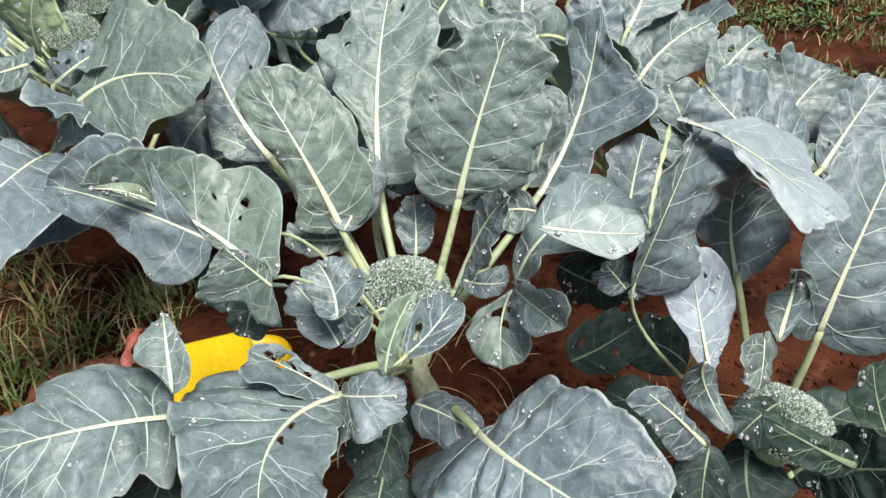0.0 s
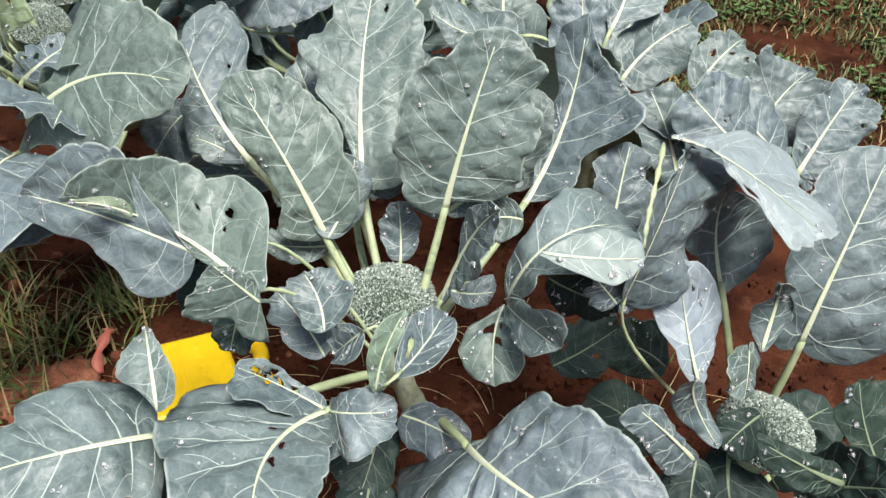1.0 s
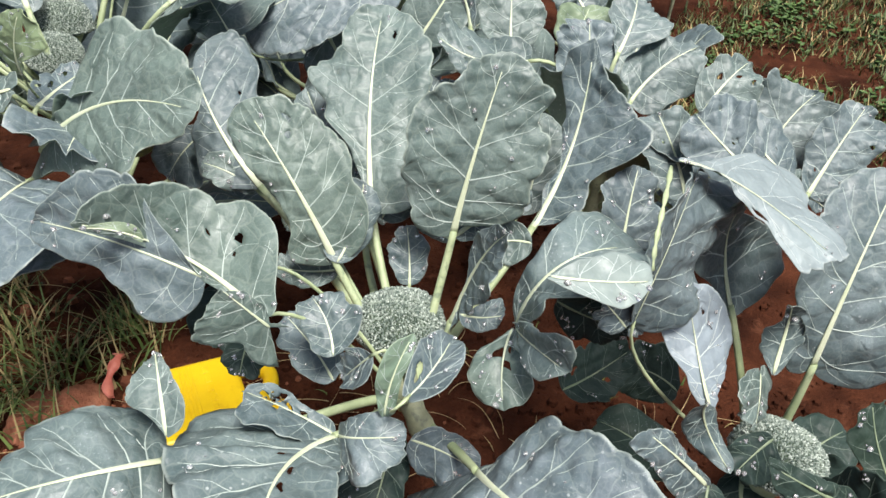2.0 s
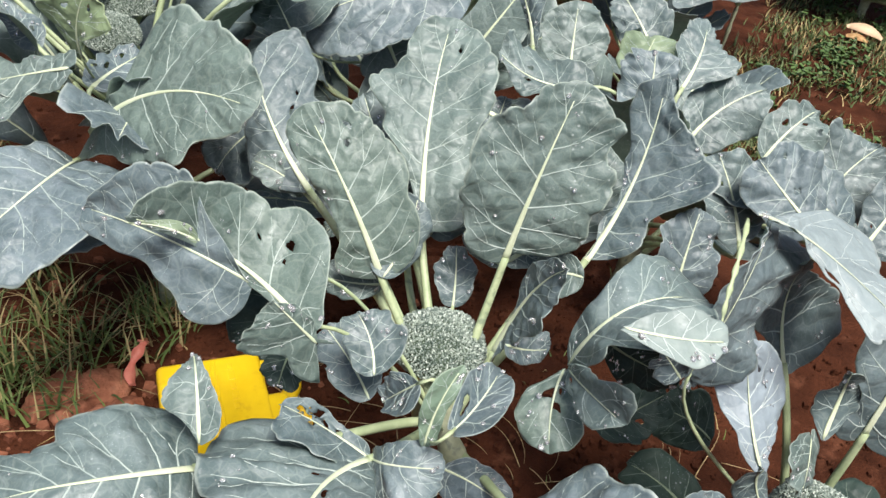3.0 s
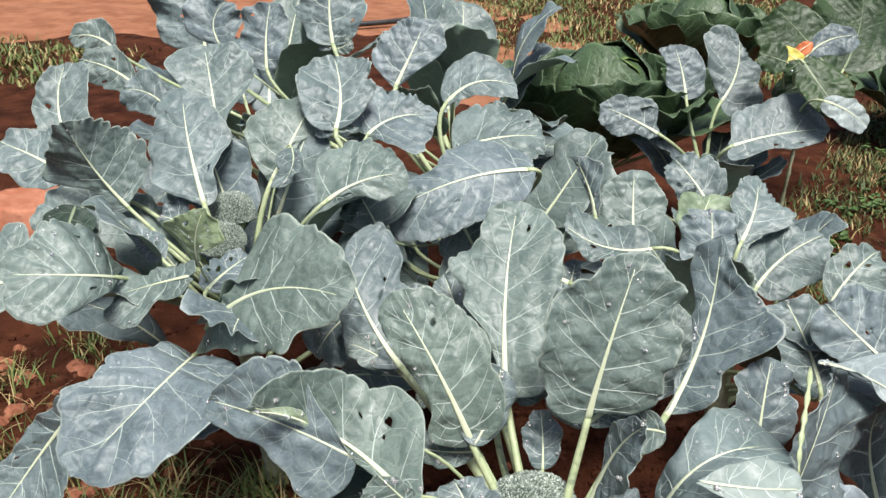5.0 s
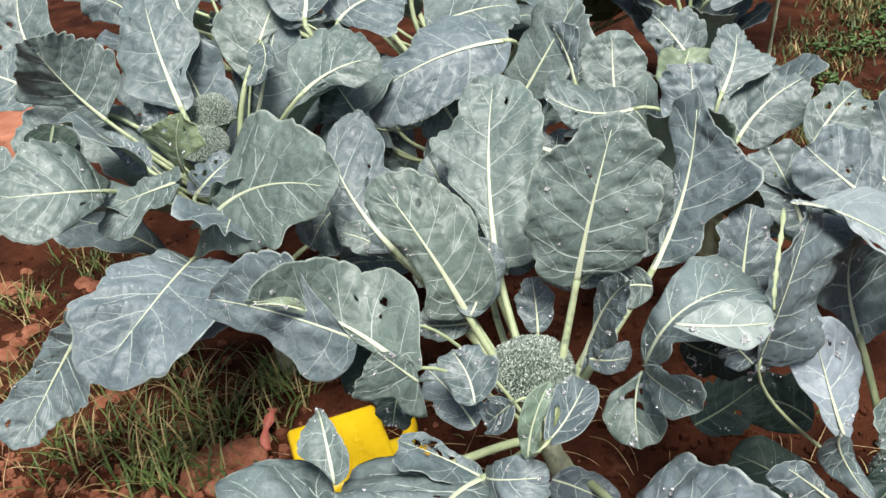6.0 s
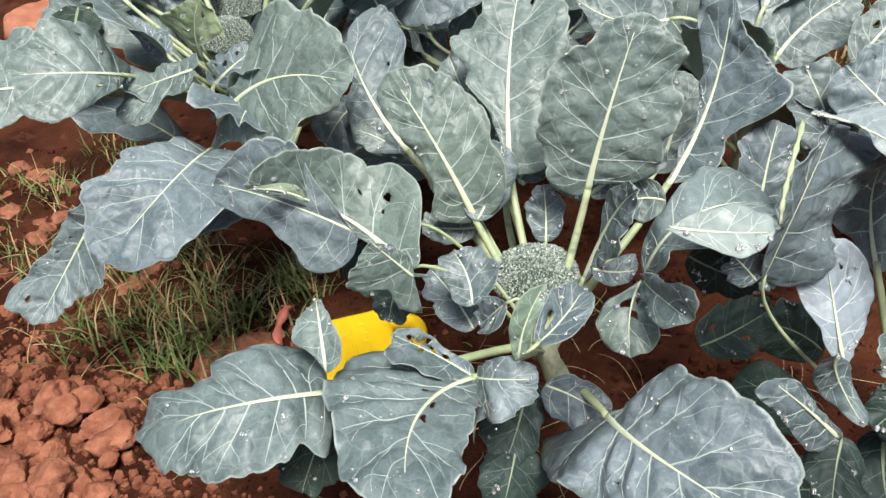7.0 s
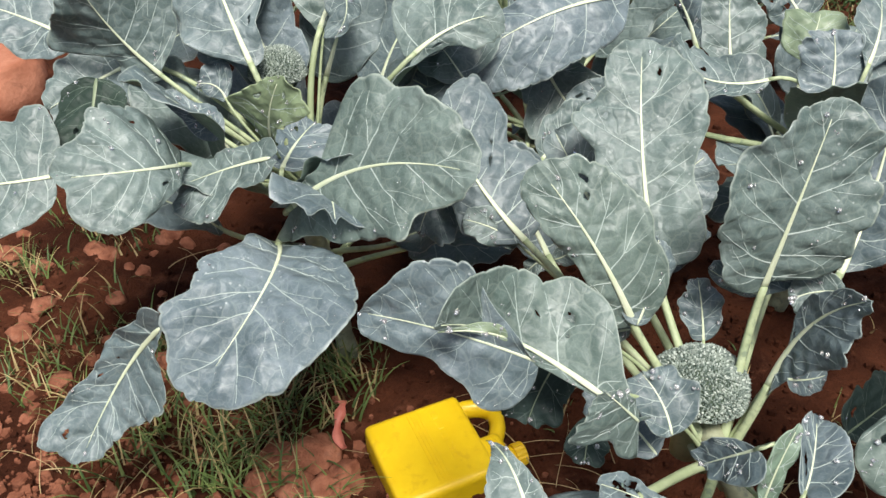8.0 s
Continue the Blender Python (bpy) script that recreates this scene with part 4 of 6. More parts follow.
leaf(right, at=(0.523, 1.047, 0.541), turn=(80, -5, 37), length=0.166, arch=-0.19, bow=0.09, wide=(0.104, 0.111), fold=(6, 6), peak=0.44, root=AUTO(right, (0.523, 1.047, 0.541)), veins=5, skin=LEAF_BLUE, label="blue-grey waxy leaf", rim=((10, 12, 15, 21, 29, 41, 79, 88, 95, 104, 95, 82, 72, 68, 63, 62, 71, 20, 2), (13, 24, 50, 111, 109, 102, 94, 87, 76, 66, 57, 48, 40, 33, 27, 21, 14, 8, 2)))
leaf(right, at=(0.641, 0.989, 0.496), turn=(67, 10, -5), length=0.283, arch=0.11, bow=-0.06, wide=(0.097, 0.121), fold=(4, 4), peak=0.39, root=AUTO(right, (0.641, 0.989, 0.496)), veins=6, rim=((17, 47, 42, 31, 30, 54, 74, 81, 84, 88, 92, 96, 97, 92, 83, 67, 49, 29, 12), (11, 41, 83, 116, 121, 120, 116, 113, 110, 107, 104, 101, 98, 87, 75, 63, 53, 33, 12)))
leaf(right, at=(0.581, 0.968, 0.493), turn=(97, -10, -1), length=0.136, arch=-0.27, bow=0.12, wide=(0.035, 0.030), fold=(0, 0), peak=0.26, veins=5, rib=0.0034, rim=((2, 5, 10, 19, 30, 32, 35, 32, 20, 10, 10, 9, 9, 8, 8, 8, 8, 5, 2), (2, 8, 13, 16, 25, 30, 29, 28, 27, 26, 25, 24, 23, 22, 21, 21, 22, 9, 2)))
leaf(right, at=(0.548, 0.939, 0.517), turn=(-51, -42, -148), length=0.072, arch=0.05, bow=0.07, wide=(0.099, 0.069), fold=(-5, -6), peak=0.51, veins=4, rib=0.002, rim=((12, 25, 99, 72, 60, 53, 47, 43, 39, 35, 32, 28, 25, 21, 18, 15, 11, 9, 6), (8, 11, 18, 36, 54, 59, 66, 69, 64, 59, 54, 47, 40, 34, 28, 22, 16, 12, 6)))
leaf(right, at=(0.573, 0.684, 0.575), turn=(53, -49, 55), length=0.138, arch=0.10, bow=-0.01, wide=(0.029, 0.020), fold=(-6, -6), peak=0.6, veins=5, rib=0.0034, skin=LEAF_SHADED, label="leaf in the shade, shade put into its colour", rim=((10, 10, 12, 17, 22, 25, 25, 26, 27, 27, 28, 29, 29, 29, 29, 27, 20, 13, 7), (5, 6, 7, 10, 13, 17, 19, 19, 19, 19, 18, 18, 18, 17, 17, 17, 17, 20, 7)))
leaf(right, at=(0.565, 0.871, 0.465), turn=(-34, -39, 151), length=0.071, arch=0.06, bow=0.06, wide=(0.038, 0.033), fold=(1, 0), peak=0.58, veins=4, rib=0.002, skin=LEAF_SHADED, label="leaf in the shade, shade put into its colour")
leaf(right, at=(0.554, 0.724, 0.51), turn=(78, 38, -74), length=0.133, arch=0.02, bow=-0.01, wide=(0.046, 0.046), fold=(4, 4), peak=0.57, veins=5, rib=0.0034, skin=LEAF_SHADED, label="leaf in the shade, shade put into its colour")
leaf(right, at=(0.644, 0.731, 0.544), turn=(52, -15, 16), length=0.111, arch=-0.0, bow=-0.06, wide=(0.027, 0.037), fold=(0, 0), peak=0.62, veins=4, rib=0.002, skin=LEAF_SHADED, label="leaf in the shade, shade put into its colour")
leaf(right, at=(0.572, 0.917, 0.343), turn=(-27, -2, -175), length=0.137, arch=0.09, bow=0.12, wide=(0.061, 0.046), fold=(-3, -4), peak=0.51, veins=5, rib=0.0034, skin=LEAF_SHADED, label="leaf in the shade, shade put into its colour")
leaf(right, at=(0.465, 0.788, 0.461), turn=(-27, -10, 176), length=0.091, arch=0.01, bow=0.03, wide=(0.041, 0.037), fold=(-7, -8), peak=0.47, veins=4, rib=0.002, skin=LEAF_SHADED, label="leaf in the shade, shade put into its colour")

line = bezier(*[Vector(c) for c in ((0.356, 0.951, 0.813), (0.344, 0.888, 0.797), (0.333, 0.858, 0.774), (0.338, 0.844, 0.739))], 20)
edge = part("curled_edge", mesh_from("curled_edge", *tube(line, [0.0016 + 0.0022 * math.sin(i * 0.9) ** 2 for i in range(20)], 8, 0.45)), STALK, right, "pale dry curled leaf edge")
edge.location = -right.location

left = plant(-0.64, 1.5, 0.42, BIG + ", drooping")
head(left, -0.712, 1.605, 0.628, 0.064, 0.85, (-4, 0), 8)
head(left, -0.71, 1.535, 0.59, 0.06, 0.8, (8, 4), 9)
stem(left, [(-0.6, 1.48, -0.03), (-0.62, 1.48, 0.2), (-0.7, 1.53, 0.5)], 0.022, 0.024)
leaf(left, at=(-0.629, 1.234, 0.495), turn=(-1, -2, 176), length=0.291, arch=0.17, bow=-0.13, wide=(0.177, 0.135), fold=(7, 26), peak=0.64, root=AUTO(left, (-0.629, 1.234, 0.495)), veins=6, wave=0.12, quilt=0.1, rim=((44, 74, 89, 97, 112, 127, 146, 163, 175, 177, 175, 169, 161, 151, 135, 111, 84, 55, 32), (21, 24, 32, 47, 59, 66, 76, 107, 127, 115, 110, 135, 122, 109, 95, 83, 67, 49, 32)))
leaf(left, at=(-0.776, 1.060, 0.458), turn=(-58, -24, 157), length=0.272, arch=-0.12, bow=0.09, wide=(0.103, 0.123), fold=(4, 11), peak=0.47, veins=6, quilt=0.085, rim=((5, 8, 12, 19, 27, 47, 93, 103, 94, 86, 78, 70, 62, 57, 53, 47, 34, 21, 9), (37, 57, 38, 37, 44, 51, 56, 53, 50, 51, 62, 73, 91, 123, 117, 88, 59, 35, 9)))
leaf(left, at=(-0.609, 1.273, 0.547), turn=(37, 45, -79), length=0.351, arch=0.05, bow=-0.10, wide=(0.160, 0.145), fold=(-1, -2), peak=0.63, root=AUTO(left, (-0.609, 1.273, 0.547)), veins=6, wave=0.14, quilt=0.07, rim=((82, 56, 36, 26, 22, 23, 134, 149, 160, 145, 144, 142, 133, 124, 112, 99, 72, 41, 12), (56, 56, 61, 65, 81, 108, 117, 131, 123, 145, 135, 99, 91, 85, 74, 63, 47, 32, 12)), skin=LEAF_SAGE)
leaf(left, at=(-0.767, 1.235, 0.647), turn=(28, -43, 126), length=0.188, arch=0.23, bow=-0.09, wide=(0.111, 0.125), fold=(4, -8), peak=0.63, root=AUTO(left, (-0.767, 1.235, 0.647)), veins=5, rib=0.0034, quilt=0.085, rim=((8, 11, 17, 27, 35, 43, 54, 69, 85, 101, 111, 111, 105, 93, 77, 54, 34, 20, 9), (45, 44, 40, 92, 113, 118, 125, 124, 116, 109, 96, 82, 71, 69, 61, 48, 37, 22, 9)))
leaf(left, at=(-1.019, 1.273, 0.586), turn=(-3, -34, 104), length=0.169, arch=0.05, bow=-0.05, wide=(0.103, 0.142), fold=(-7, -4), peak=0.41, root=AUTO(left, (-1.019, 1.273, 0.586)), veins=5, rib=0.0034, rim=((5, 15, 51, 66, 81, 90, 103, 103, 103, 103, 99, 87, 76, 66, 55, 45, 36, 27, 21), (5, 14, 62, 142, 137, 126, 125, 125, 126, 127, 120, 105, 90, 77, 63, 51, 40, 29, 21)))
leaf(left, at=(-0.619, 1.238, 0.666), turn=(-24, -28, 102), length=0.156, arch=-0.06, bow=0.07, wide=(0.102, 0.111), fold=(-5, -6), peak=0.54, veins=5, rib=0.0034, rim=((15, 18, 24, 33, 37, 41, 44, 39, 97, 102, 97, 93, 89, 81, 71, 62, 45, 25, 11), (15, 26, 40, 43, 43, 43, 43, 43, 43, 44, 44, 43, 42, 111, 83, 60, 40, 24, 11)))
leaf(left, at=(-0.747, 1.357, 0.630), turn=(26, -33, 47), length=0.121, arch=-0.00, bow=0.00, wide=(0.027, 0.039), fold=(-7, -8), peak=0.44, root=AUTO(left, (-0.747, 1.357, 0.630)), veins=5, rib=0.0034, rim=((7, 10, 16, 21, 24, 27, 27, 26, 25, 24, 23, 23, 23, 23, 24, 25, 22, 17, 14), (8, 12, 19, 29, 32, 35, 39, 35, 31, 28, 24, 23, 22, 22, 22, 23, 21, 17, 14)))
leaf(left, at=(-0.885, 1.478, 0.677), turn=(89, -31, 13), length=0.190, arch=-0.09, bow=-0.09, wide=(0.152, 0.132), fold=(-18, -25), peak=0.52, root=AUTO(left, (-0.885, 1.478, 0.677)), veins=5, rib=0.0034, rim=((8, 17, 38, 62, 58, 48, 44, 150, 152, 144, 130, 117, 104, 93, 82, 71, 62, 43, 23), (2, 5, 11, 43, 93, 111, 132, 125, 118, 111, 103, 95, 87, 80, 71, 57, 44, 33, 23)), skin=LEAF_SAGE)
leaf(left, at=(-0.638, 1.311, 0.649), turn=(98, 18, -14), length=0.134, arch=0.07, bow=-0.04, wide=(0.074, 0.086), fold=(11, 12), peak=0.66, root=AUTO(left, (-0.638, 1.311, 0.649)), veins=4, rib=0.002, skin=LEAF_GREEN, label="pale yellowish green leaf", rim=((11, 13, 17, 24, 34, 44, 59, 74, 69, 63, 57, 51, 45, 39, 34, 28, 21, 15, 9), (5, 7, 10, 12, 13, 15, 16, 18, 30, 64, 86, 77, 68, 59, 51, 42, 34, 23, 9)))
leaf(left, at=(-0.729, 1.516, 0.686), turn=(43, -16, 21), length=0.267, arch=0.05, bow=-0.01, wide=(0.111, 0.103), fold=(-6, -7), peak=0.5, root=AUTO(left, (-0.729, 1.516, 0.686)), veins=4, drops=0, rim=((3, 10, 21, 43, 84, 104, 102, 100, 100, 107, 111, 103, 94, 86, 85, 87, 93, 64, 42), (4, 18, 33, 38, 41, 40, 64, 91, 103, 99, 95, 91, 87, 83, 79, 67, 56, 46, 42)))
leaf(left, at=(-0.800, 1.747, 0.719), turn=(51, -11, 19), length=0.278, arch=0.07, bow=0.02, wide=(0.125, 0.131), fold=(11, 6), peak=0.62, root=AUTO(left, (-0.800, 1.747, 0.719)), veins=4, drops=0, rim=((2, 2, 2, 3, 4, 7, 20, 35, 52, 72, 96, 125, 125, 113, 101, 85, 56, 32, 12), (5, 6, 9, 13, 18, 24, 32, 99, 122, 126, 131, 126, 118, 111, 105, 80, 53, 31, 12)))
leaf(left, at=(-0.630, 1.648, 0.702), turn=(46, 22, 5), length=0.213, arch=0.09, bow=0.01, wide=(0.122, 0.104), fold=(-5, -4), peak=0.58, root=AUTO(left, (-0.630, 1.648, 0.702)), veins=4, drops=0, rim=((6, 13, 26, 57, 84, 115, 122, 122, 115, 108, 101, 94, 85, 75, 64, 55, 45, 37, 33), (3, 5, 8, 10, 13, 15, 17, 18, 19, 20, 63, 104, 104, 100, 95, 78, 62, 48, 33)), skin=LEAF_SAGE)
leaf(left, at=(-0.413, 1.410, 0.768), turn=(22, 33, -50), length=0.139, arch=0.08, bow=-0.04, wide=(0.131, 0.059), fold=(-12, -23), peak=0.62, root=AUTO(left, (-0.413, 1.410, 0.768)), veins=4, rib=0.0034, drops=0, rim=((17, 28, 52, 103, 116, 108, 131, 130, 128, 124, 118, 113, 109, 96, 78, 63, 48, 36, 23), (20, 19, 17, 16, 17, 19, 22, 25, 38, 57, 58, 59, 56, 53, 50, 47, 41, 31, 23)), skin=LEAF_SAGE)
leaf(left, at=(-0.978, 1.524, 0.669), turn=(-24, -36, 138), length=0.159, arch=-0.05, bow=0.04, wide=(0.102, 0.067), fold=(5, 7), peak=0.45, root=AUTO(left, (-0.978, 1.524, 0.669)), veins=4, rib=0.0034, drops=0)
leaf(left, at=(-0.771, 1.608, 0.665), turn=(30, -22, 39), length=0.193, arch=-0.01, bow=0.0, wide=(0.087, 0.101), fold=(8, 7), peak=0.45, root=AUTO(left, (-0.771, 1.608, 0.665)), veins=4, rib=0.0034, drops=0)
leaf(left, at=(-1.139, 1.677, 0.708), turn=(53, -12, 18), length=0.241, arch=0.0, bow=-0.13, wide=(0.061, 0.086), fold=(12, 8), peak=0.65, root=AUTO(left, (-1.139, 1.677, 0.708)), veins=4, drops=0)
leaf(left, at=(-0.993, 1.85, 0.791), turn=(38, -59, 57), length=0.118, arch=-0.0, bow=0.13, wide=(0.057, 0.054), fold=(0, 0), peak=0.5, root=AUTO(left, (-0.993, 1.85, 0.791)), veins=4, rib=0.002, drops=0)
leaf(left, at=(-0.585, 1.666, 0.777), turn=(-43, 13, 166), length=0.101, arch=0.03, bow=-0.2, wide=(0.029, 0.046), fold=(5, 2), peak=0.32, root=AUTO(left, (-0.585, 1.666, 0.777)), veins=4, rib=0.002)
leaf(left, at=(-0.629, 1.312, 0.597), turn=(5, 13, -9), length=0.145, arch=-0.03, bow=-0.06, wide=(0.044, 0.068), fold=(8, 5), peak=0.51, root=AUTO(left, (-0.629, 1.312, 0.597)), veins=5, rib=0.0034)
leaf(left, at=(-0.782, 1.498, 0.625), turn=(29, -45, 58), length=0.061, arch=-0.0, bow=0.21, wide=(0.02, 0.052), fold=(0, 0), peak=0.4, root=AUTO(left, (-0.782, 1.498, 0.625)), veins=4, rib=0.002, skin=LEAF)
leaf(left, at=(-1.002, 1.461, 0.674), turn=(-37, -1, -175), length=0.164, arch=-0.0, bow=-0.01, wide=(0.066, 0.077), fold=(0, 0), peak=0.5, veins=5, rib=0.0034, skin=LEAF_SHADED, lobes=False, label="leaf in the shade, shade put into its colour")
leaf(left, at=(-1.081, 1.555, 0.705), turn=(18, -33, 70), length=0.201, arch=-0.02, bow=0.03, wide=(0.075, 0.079), fold=(1, 1), peak=0.49, root=AUTO(left, (-1.081, 1.555, 0.705)), veins=5, lobes=False)

back = plant(0.42, 1.72, 0.4, "broccoli plant with upright blue-green leaves and one yellowish leaf")
stem(back, [(0.42, 1.74, -0.03), (0.42, 1.72, 0.2), (0.42, 1.7, 0.45)], 0.024, 0.02)
leaf(back, at=(0.384, 1.620, 0.681), turn=(33, 13, -7), length=0.154, arch=0.05, bow=0.04, wide=(0.060, 0.088), fold=(7, 6), peak=0.52, root=AUTO(back, (0.384, 1.620, 0.681)), veins=4, rib=0.0034, drops=0, rim=((6, 8, 11, 17, 25, 34, 47, 60, 59, 58, 57, 56, 55, 54, 50, 43, 37, 32, 25), (6, 10, 17, 24, 33, 58, 84, 87, 88, 75, 64, 54, 45, 38, 31, 26, 23, 21, 25)))
leaf(back, at=(0.419, 1.575, 0.602), turn=(39, 25, -40), length=0.175, arch=0.02, bow=-0.08, wide=(0.069, 0.072), fold=(-14, -14), peak=0.48, root=AUTO(back, (0.419, 1.575, 0.602)), veins=4, rib=0.0034, drops=0)
leaf(back, at=(0.305, 1.706, 0.649), turn=(40, 5, -17), length=0.102, arch=0.08, bow=0.01, wide=(0.084, 0.077), fold=(-20, -11), peak=0.59, root=AUTO(back, (0.305, 1.706, 0.649)), veins=4, rib=0.002, drops=0, skin=LEAF_GREEN, label="pale yellowish green leaf", rim=((3, 9, 16, 33, 58, 61, 66, 69, 73, 78, 83, 84, 67, 52, 37, 25, 17, 11, 6), (2, 6, 15, 38, 57, 77, 75, 73, 71, 70, 69, 67, 66, 65, 65, 51, 30, 16, 6)))
leaf(back, at=(0.182, 1.753, 0.604), turn=(54, -3, 4), length=0.151, arch=0.00, bow=-0.01, wide=(0.084, 0.085), fold=(0, 0), peak=0.6, root=AUTO(back, (0.182, 1.753, 0.604)), veins=4, rib=0.0034, drops=0, rim=((6, 10, 16, 29, 50, 64, 71, 78, 84, 82, 79, 76, 71, 60, 49, 39, 30, 21, 12), (7, 12, 24, 40, 59, 67, 76, 85, 81, 77, 73, 68, 63, 57, 53, 48, 37, 23, 12)))
leaf(back, at=(0.356, 1.906, 0.64), turn=(48, -31, 26), length=0.144, arch=-0.0, bow=0.04, wide=(0.056, 0.072), fold=(0, 0), peak=0.43, root=AUTO(back, (0.356, 1.906, 0.64)), veins=4, rib=0.0034, drops=0)
leaf(back, at=(0.543, 1.51, 0.623), turn=(40, 29, -23), length=0.142, arch=0.06, bow=-0.06, wide=(0.048, 0.072), fold=(2, 1), peak=0.51, root=AUTO(back, (0.543, 1.51, 0.623)), veins=4, rib=0.0034, drops=0)
leaf(back, at=(0.621, 1.361, 0.583), turn=(43, -38, 35), length=0.155, arch=0.0, bow=-0.01, wide=(0.068, 0.077), fold=(0, 0), peak=0.6, root=AUTO(back, (0.621, 1.361, 0.583)), veins=4, rib=0.0034, drops=0)
leaf(back, at=(0.733, 1.62, 0.444), turn=(46, 24, -17), length=0.226, arch=-0.04, bow=-0.08, wide=(0.101, 0.107), fold=(1, 1), peak=0.62, root=AUTO(back, (0.733, 1.62, 0.444)), veins=4, drops=0, skin=LEAF_BLUE, label="blue-grey waxy leaf")
leaf(back, at=(0.215, 1.605, 0.654), turn=(9, -27, 81), length=0.188, arch=-0.06, bow=-0.11, wide=(0.039, 0.073), fold=(5, 2), peak=0.5, root=AUTO(back, (0.215, 1.605, 0.654)), veins=5, rib=0.0034, wave=0.3)
leaf(back, at=(0.092, 1.698, 0.674), turn=(73, -49, -39), length=0.144, arch=-0.05, bow=0.01, wide=(0.026, 0.064), fold=(-7, -7), peak=0.61, root=AUTO(back, (0.092, 1.698, 0.674)), veins=5, rim=((2, 2, 2, 4, 6, 8, 11, 14, 18, 18, 18, 18, 18, 18, 18, 19, 22, 26, 10), (9, 18, 17, 20, 23, 26, 31, 40, 52, 64, 59, 53, 48, 43, 38, 31, 23, 16, 10)))
leaf(back, at=(0.802, 1.536, 0.463), turn=(49, 24, -15), length=0.218, arch=0.0, bow=-0.01, wide=(0.056, 0.086), fold=(0, 0), peak=0.6, root=AUTO(back, (0.802, 1.536, 0.463)), veins=5)
leaf(back, at=(0.054, 1.594, 0.558), turn=(7, -46, 83), length=0.212, arch=0.01, bow=0.07, wide=(0.072, 0.061), fold=(7, 9), peak=0.51, root=AUTO(back, (0.054, 1.594, 0.558)), veins=5)
leaf(back, at=(0.322, 1.579, 0.612), turn=(55, 0, 1), length=0.145, arch=-0.0, bow=0.05, wide=(0.066, 0.064), fold=(0, 0), peak=0.51, root=AUTO(back, (0.322, 1.579, 0.612)), veins=5, rib=0.0034)
leaf(back, at=(0.515, 1.373, 0.524), turn=(51, -18, 18), length=0.161, arch=-0.0, bow=0.04, wide=(0.061, 0.071), fold=(0, 0), peak=0.61, root=AUTO(back, (0.515, 1.373, 0.524)), veins=5, rib=0.0034)
leaf(back, at=(0.723, 1.453, 0.527), turn=(37, -29, 46), length=0.164, arch=0.01, bow=0.04, wide=(0.044, 0.071), fold=(-10, -6), peak=0.49, root=AUTO(back, (0.723, 1.453, 0.527)), veins=5, rib=0.0034)

far = plant(-0.2, 2.0, 0.45, "broad-leaved broccoli plant standing close behind others")
stem(far, [(-0.2, 2.02, -0.03), (-0.2, 2.0, 0.2), (-0.2, 2.0, 0.5)], 0.024, 0.02)
leaf(far, at=(-0.059, 1.706, 0.764), turn=(-15, -34, 125), length=0.286, arch=0.07, bow=0.03, wide=(0.129, 0.119), fold=(-14, -13), peak=0.55, root=AUTO(far, (-0.059, 1.706, 0.764)), veins=4, drops=0, wave=0.14, quilt=0.085, rim=((14, 24, 40, 74, 86, 99, 107, 112, 118, 123, 129, 126, 124, 120, 109, 98, 86, 58, 34), (17, 41, 69, 88, 104, 119, 116, 108, 100, 85, 70, 62, 92, 90, 76, 62, 50, 40, 34)))
leaf(far, at=(-0.442, 1.775, 0.788), turn=(15, 26, -50), length=0.151, arch=0.00, bow=-0.16, wide=(0.145, 0.149), fold=(12, 5), peak=0.56, root=AUTO(far, (-0.442, 1.775, 0.788)), veins=4, rib=0.0034, drops=0, rim=((4, 12, 40, 145, 118, 109, 102, 97, 91, 84, 77, 70, 64, 58, 54, 49, 46, 37, 20), (4, 10, 17, 32, 80, 139, 149, 132, 119, 108, 97, 87, 76, 65, 54, 44, 35, 26, 20)))
leaf(far, at=(-0.468, 2.125, 0.819), turn=(58, 19, -2), length=0.170, arch=0.00, bow=-0.00, wide=(0.107, 0.099), fold=(0, 0), peak=0.47, root=AUTO(far, (-0.468, 2.125, 0.819)), veins=4, drops=0, rim=((8, 14, 28, 57, 104, 104, 106, 107, 106, 100, 95, 90, 85, 80, 76, 65, 52, 41, 33), (4, 6, 10, 16, 22, 29, 37, 50, 68, 84, 95, 99, 92, 87, 81, 76, 73, 52, 33)))
leaf(far, at=(-0.329, 2.125, 0.782), turn=(21, 34, -67), length=0.183, arch=0.07, bow=-0.17, wide=(0.119, 0.072), fold=(-2, -2), peak=0.54, root=AUTO(far, (-0.329, 2.125, 0.782)), veins=4, drops=0, rim=((4, 16, 65, 108, 119, 118, 118, 117, 111, 105, 100, 94, 89, 75, 61, 48, 35, 23, 10), (4, 13, 16, 20, 25, 30, 37, 44, 51, 59, 69, 72, 70, 69, 69, 51, 35, 21, 10)))
leaf(far, at=(-0.258, 1.888, 0.731), turn=(12, 24, -72), length=0.209, arch=0.01, bow=-0.08, wide=(0.165, 0.120), fold=(-3, -3), peak=0.53, root=AUTO(far, (-0.258, 1.888, 0.731)), veins=4, drops=0, rim=((5, 15, 46, 165, 163, 152, 142, 134, 131, 127, 125, 122, 107, 92, 77, 63, 43, 25, 10), (5, 14, 15, 17, 21, 24, 40, 63, 92, 120, 111, 102, 94, 86, 77, 57, 39, 23, 10)))
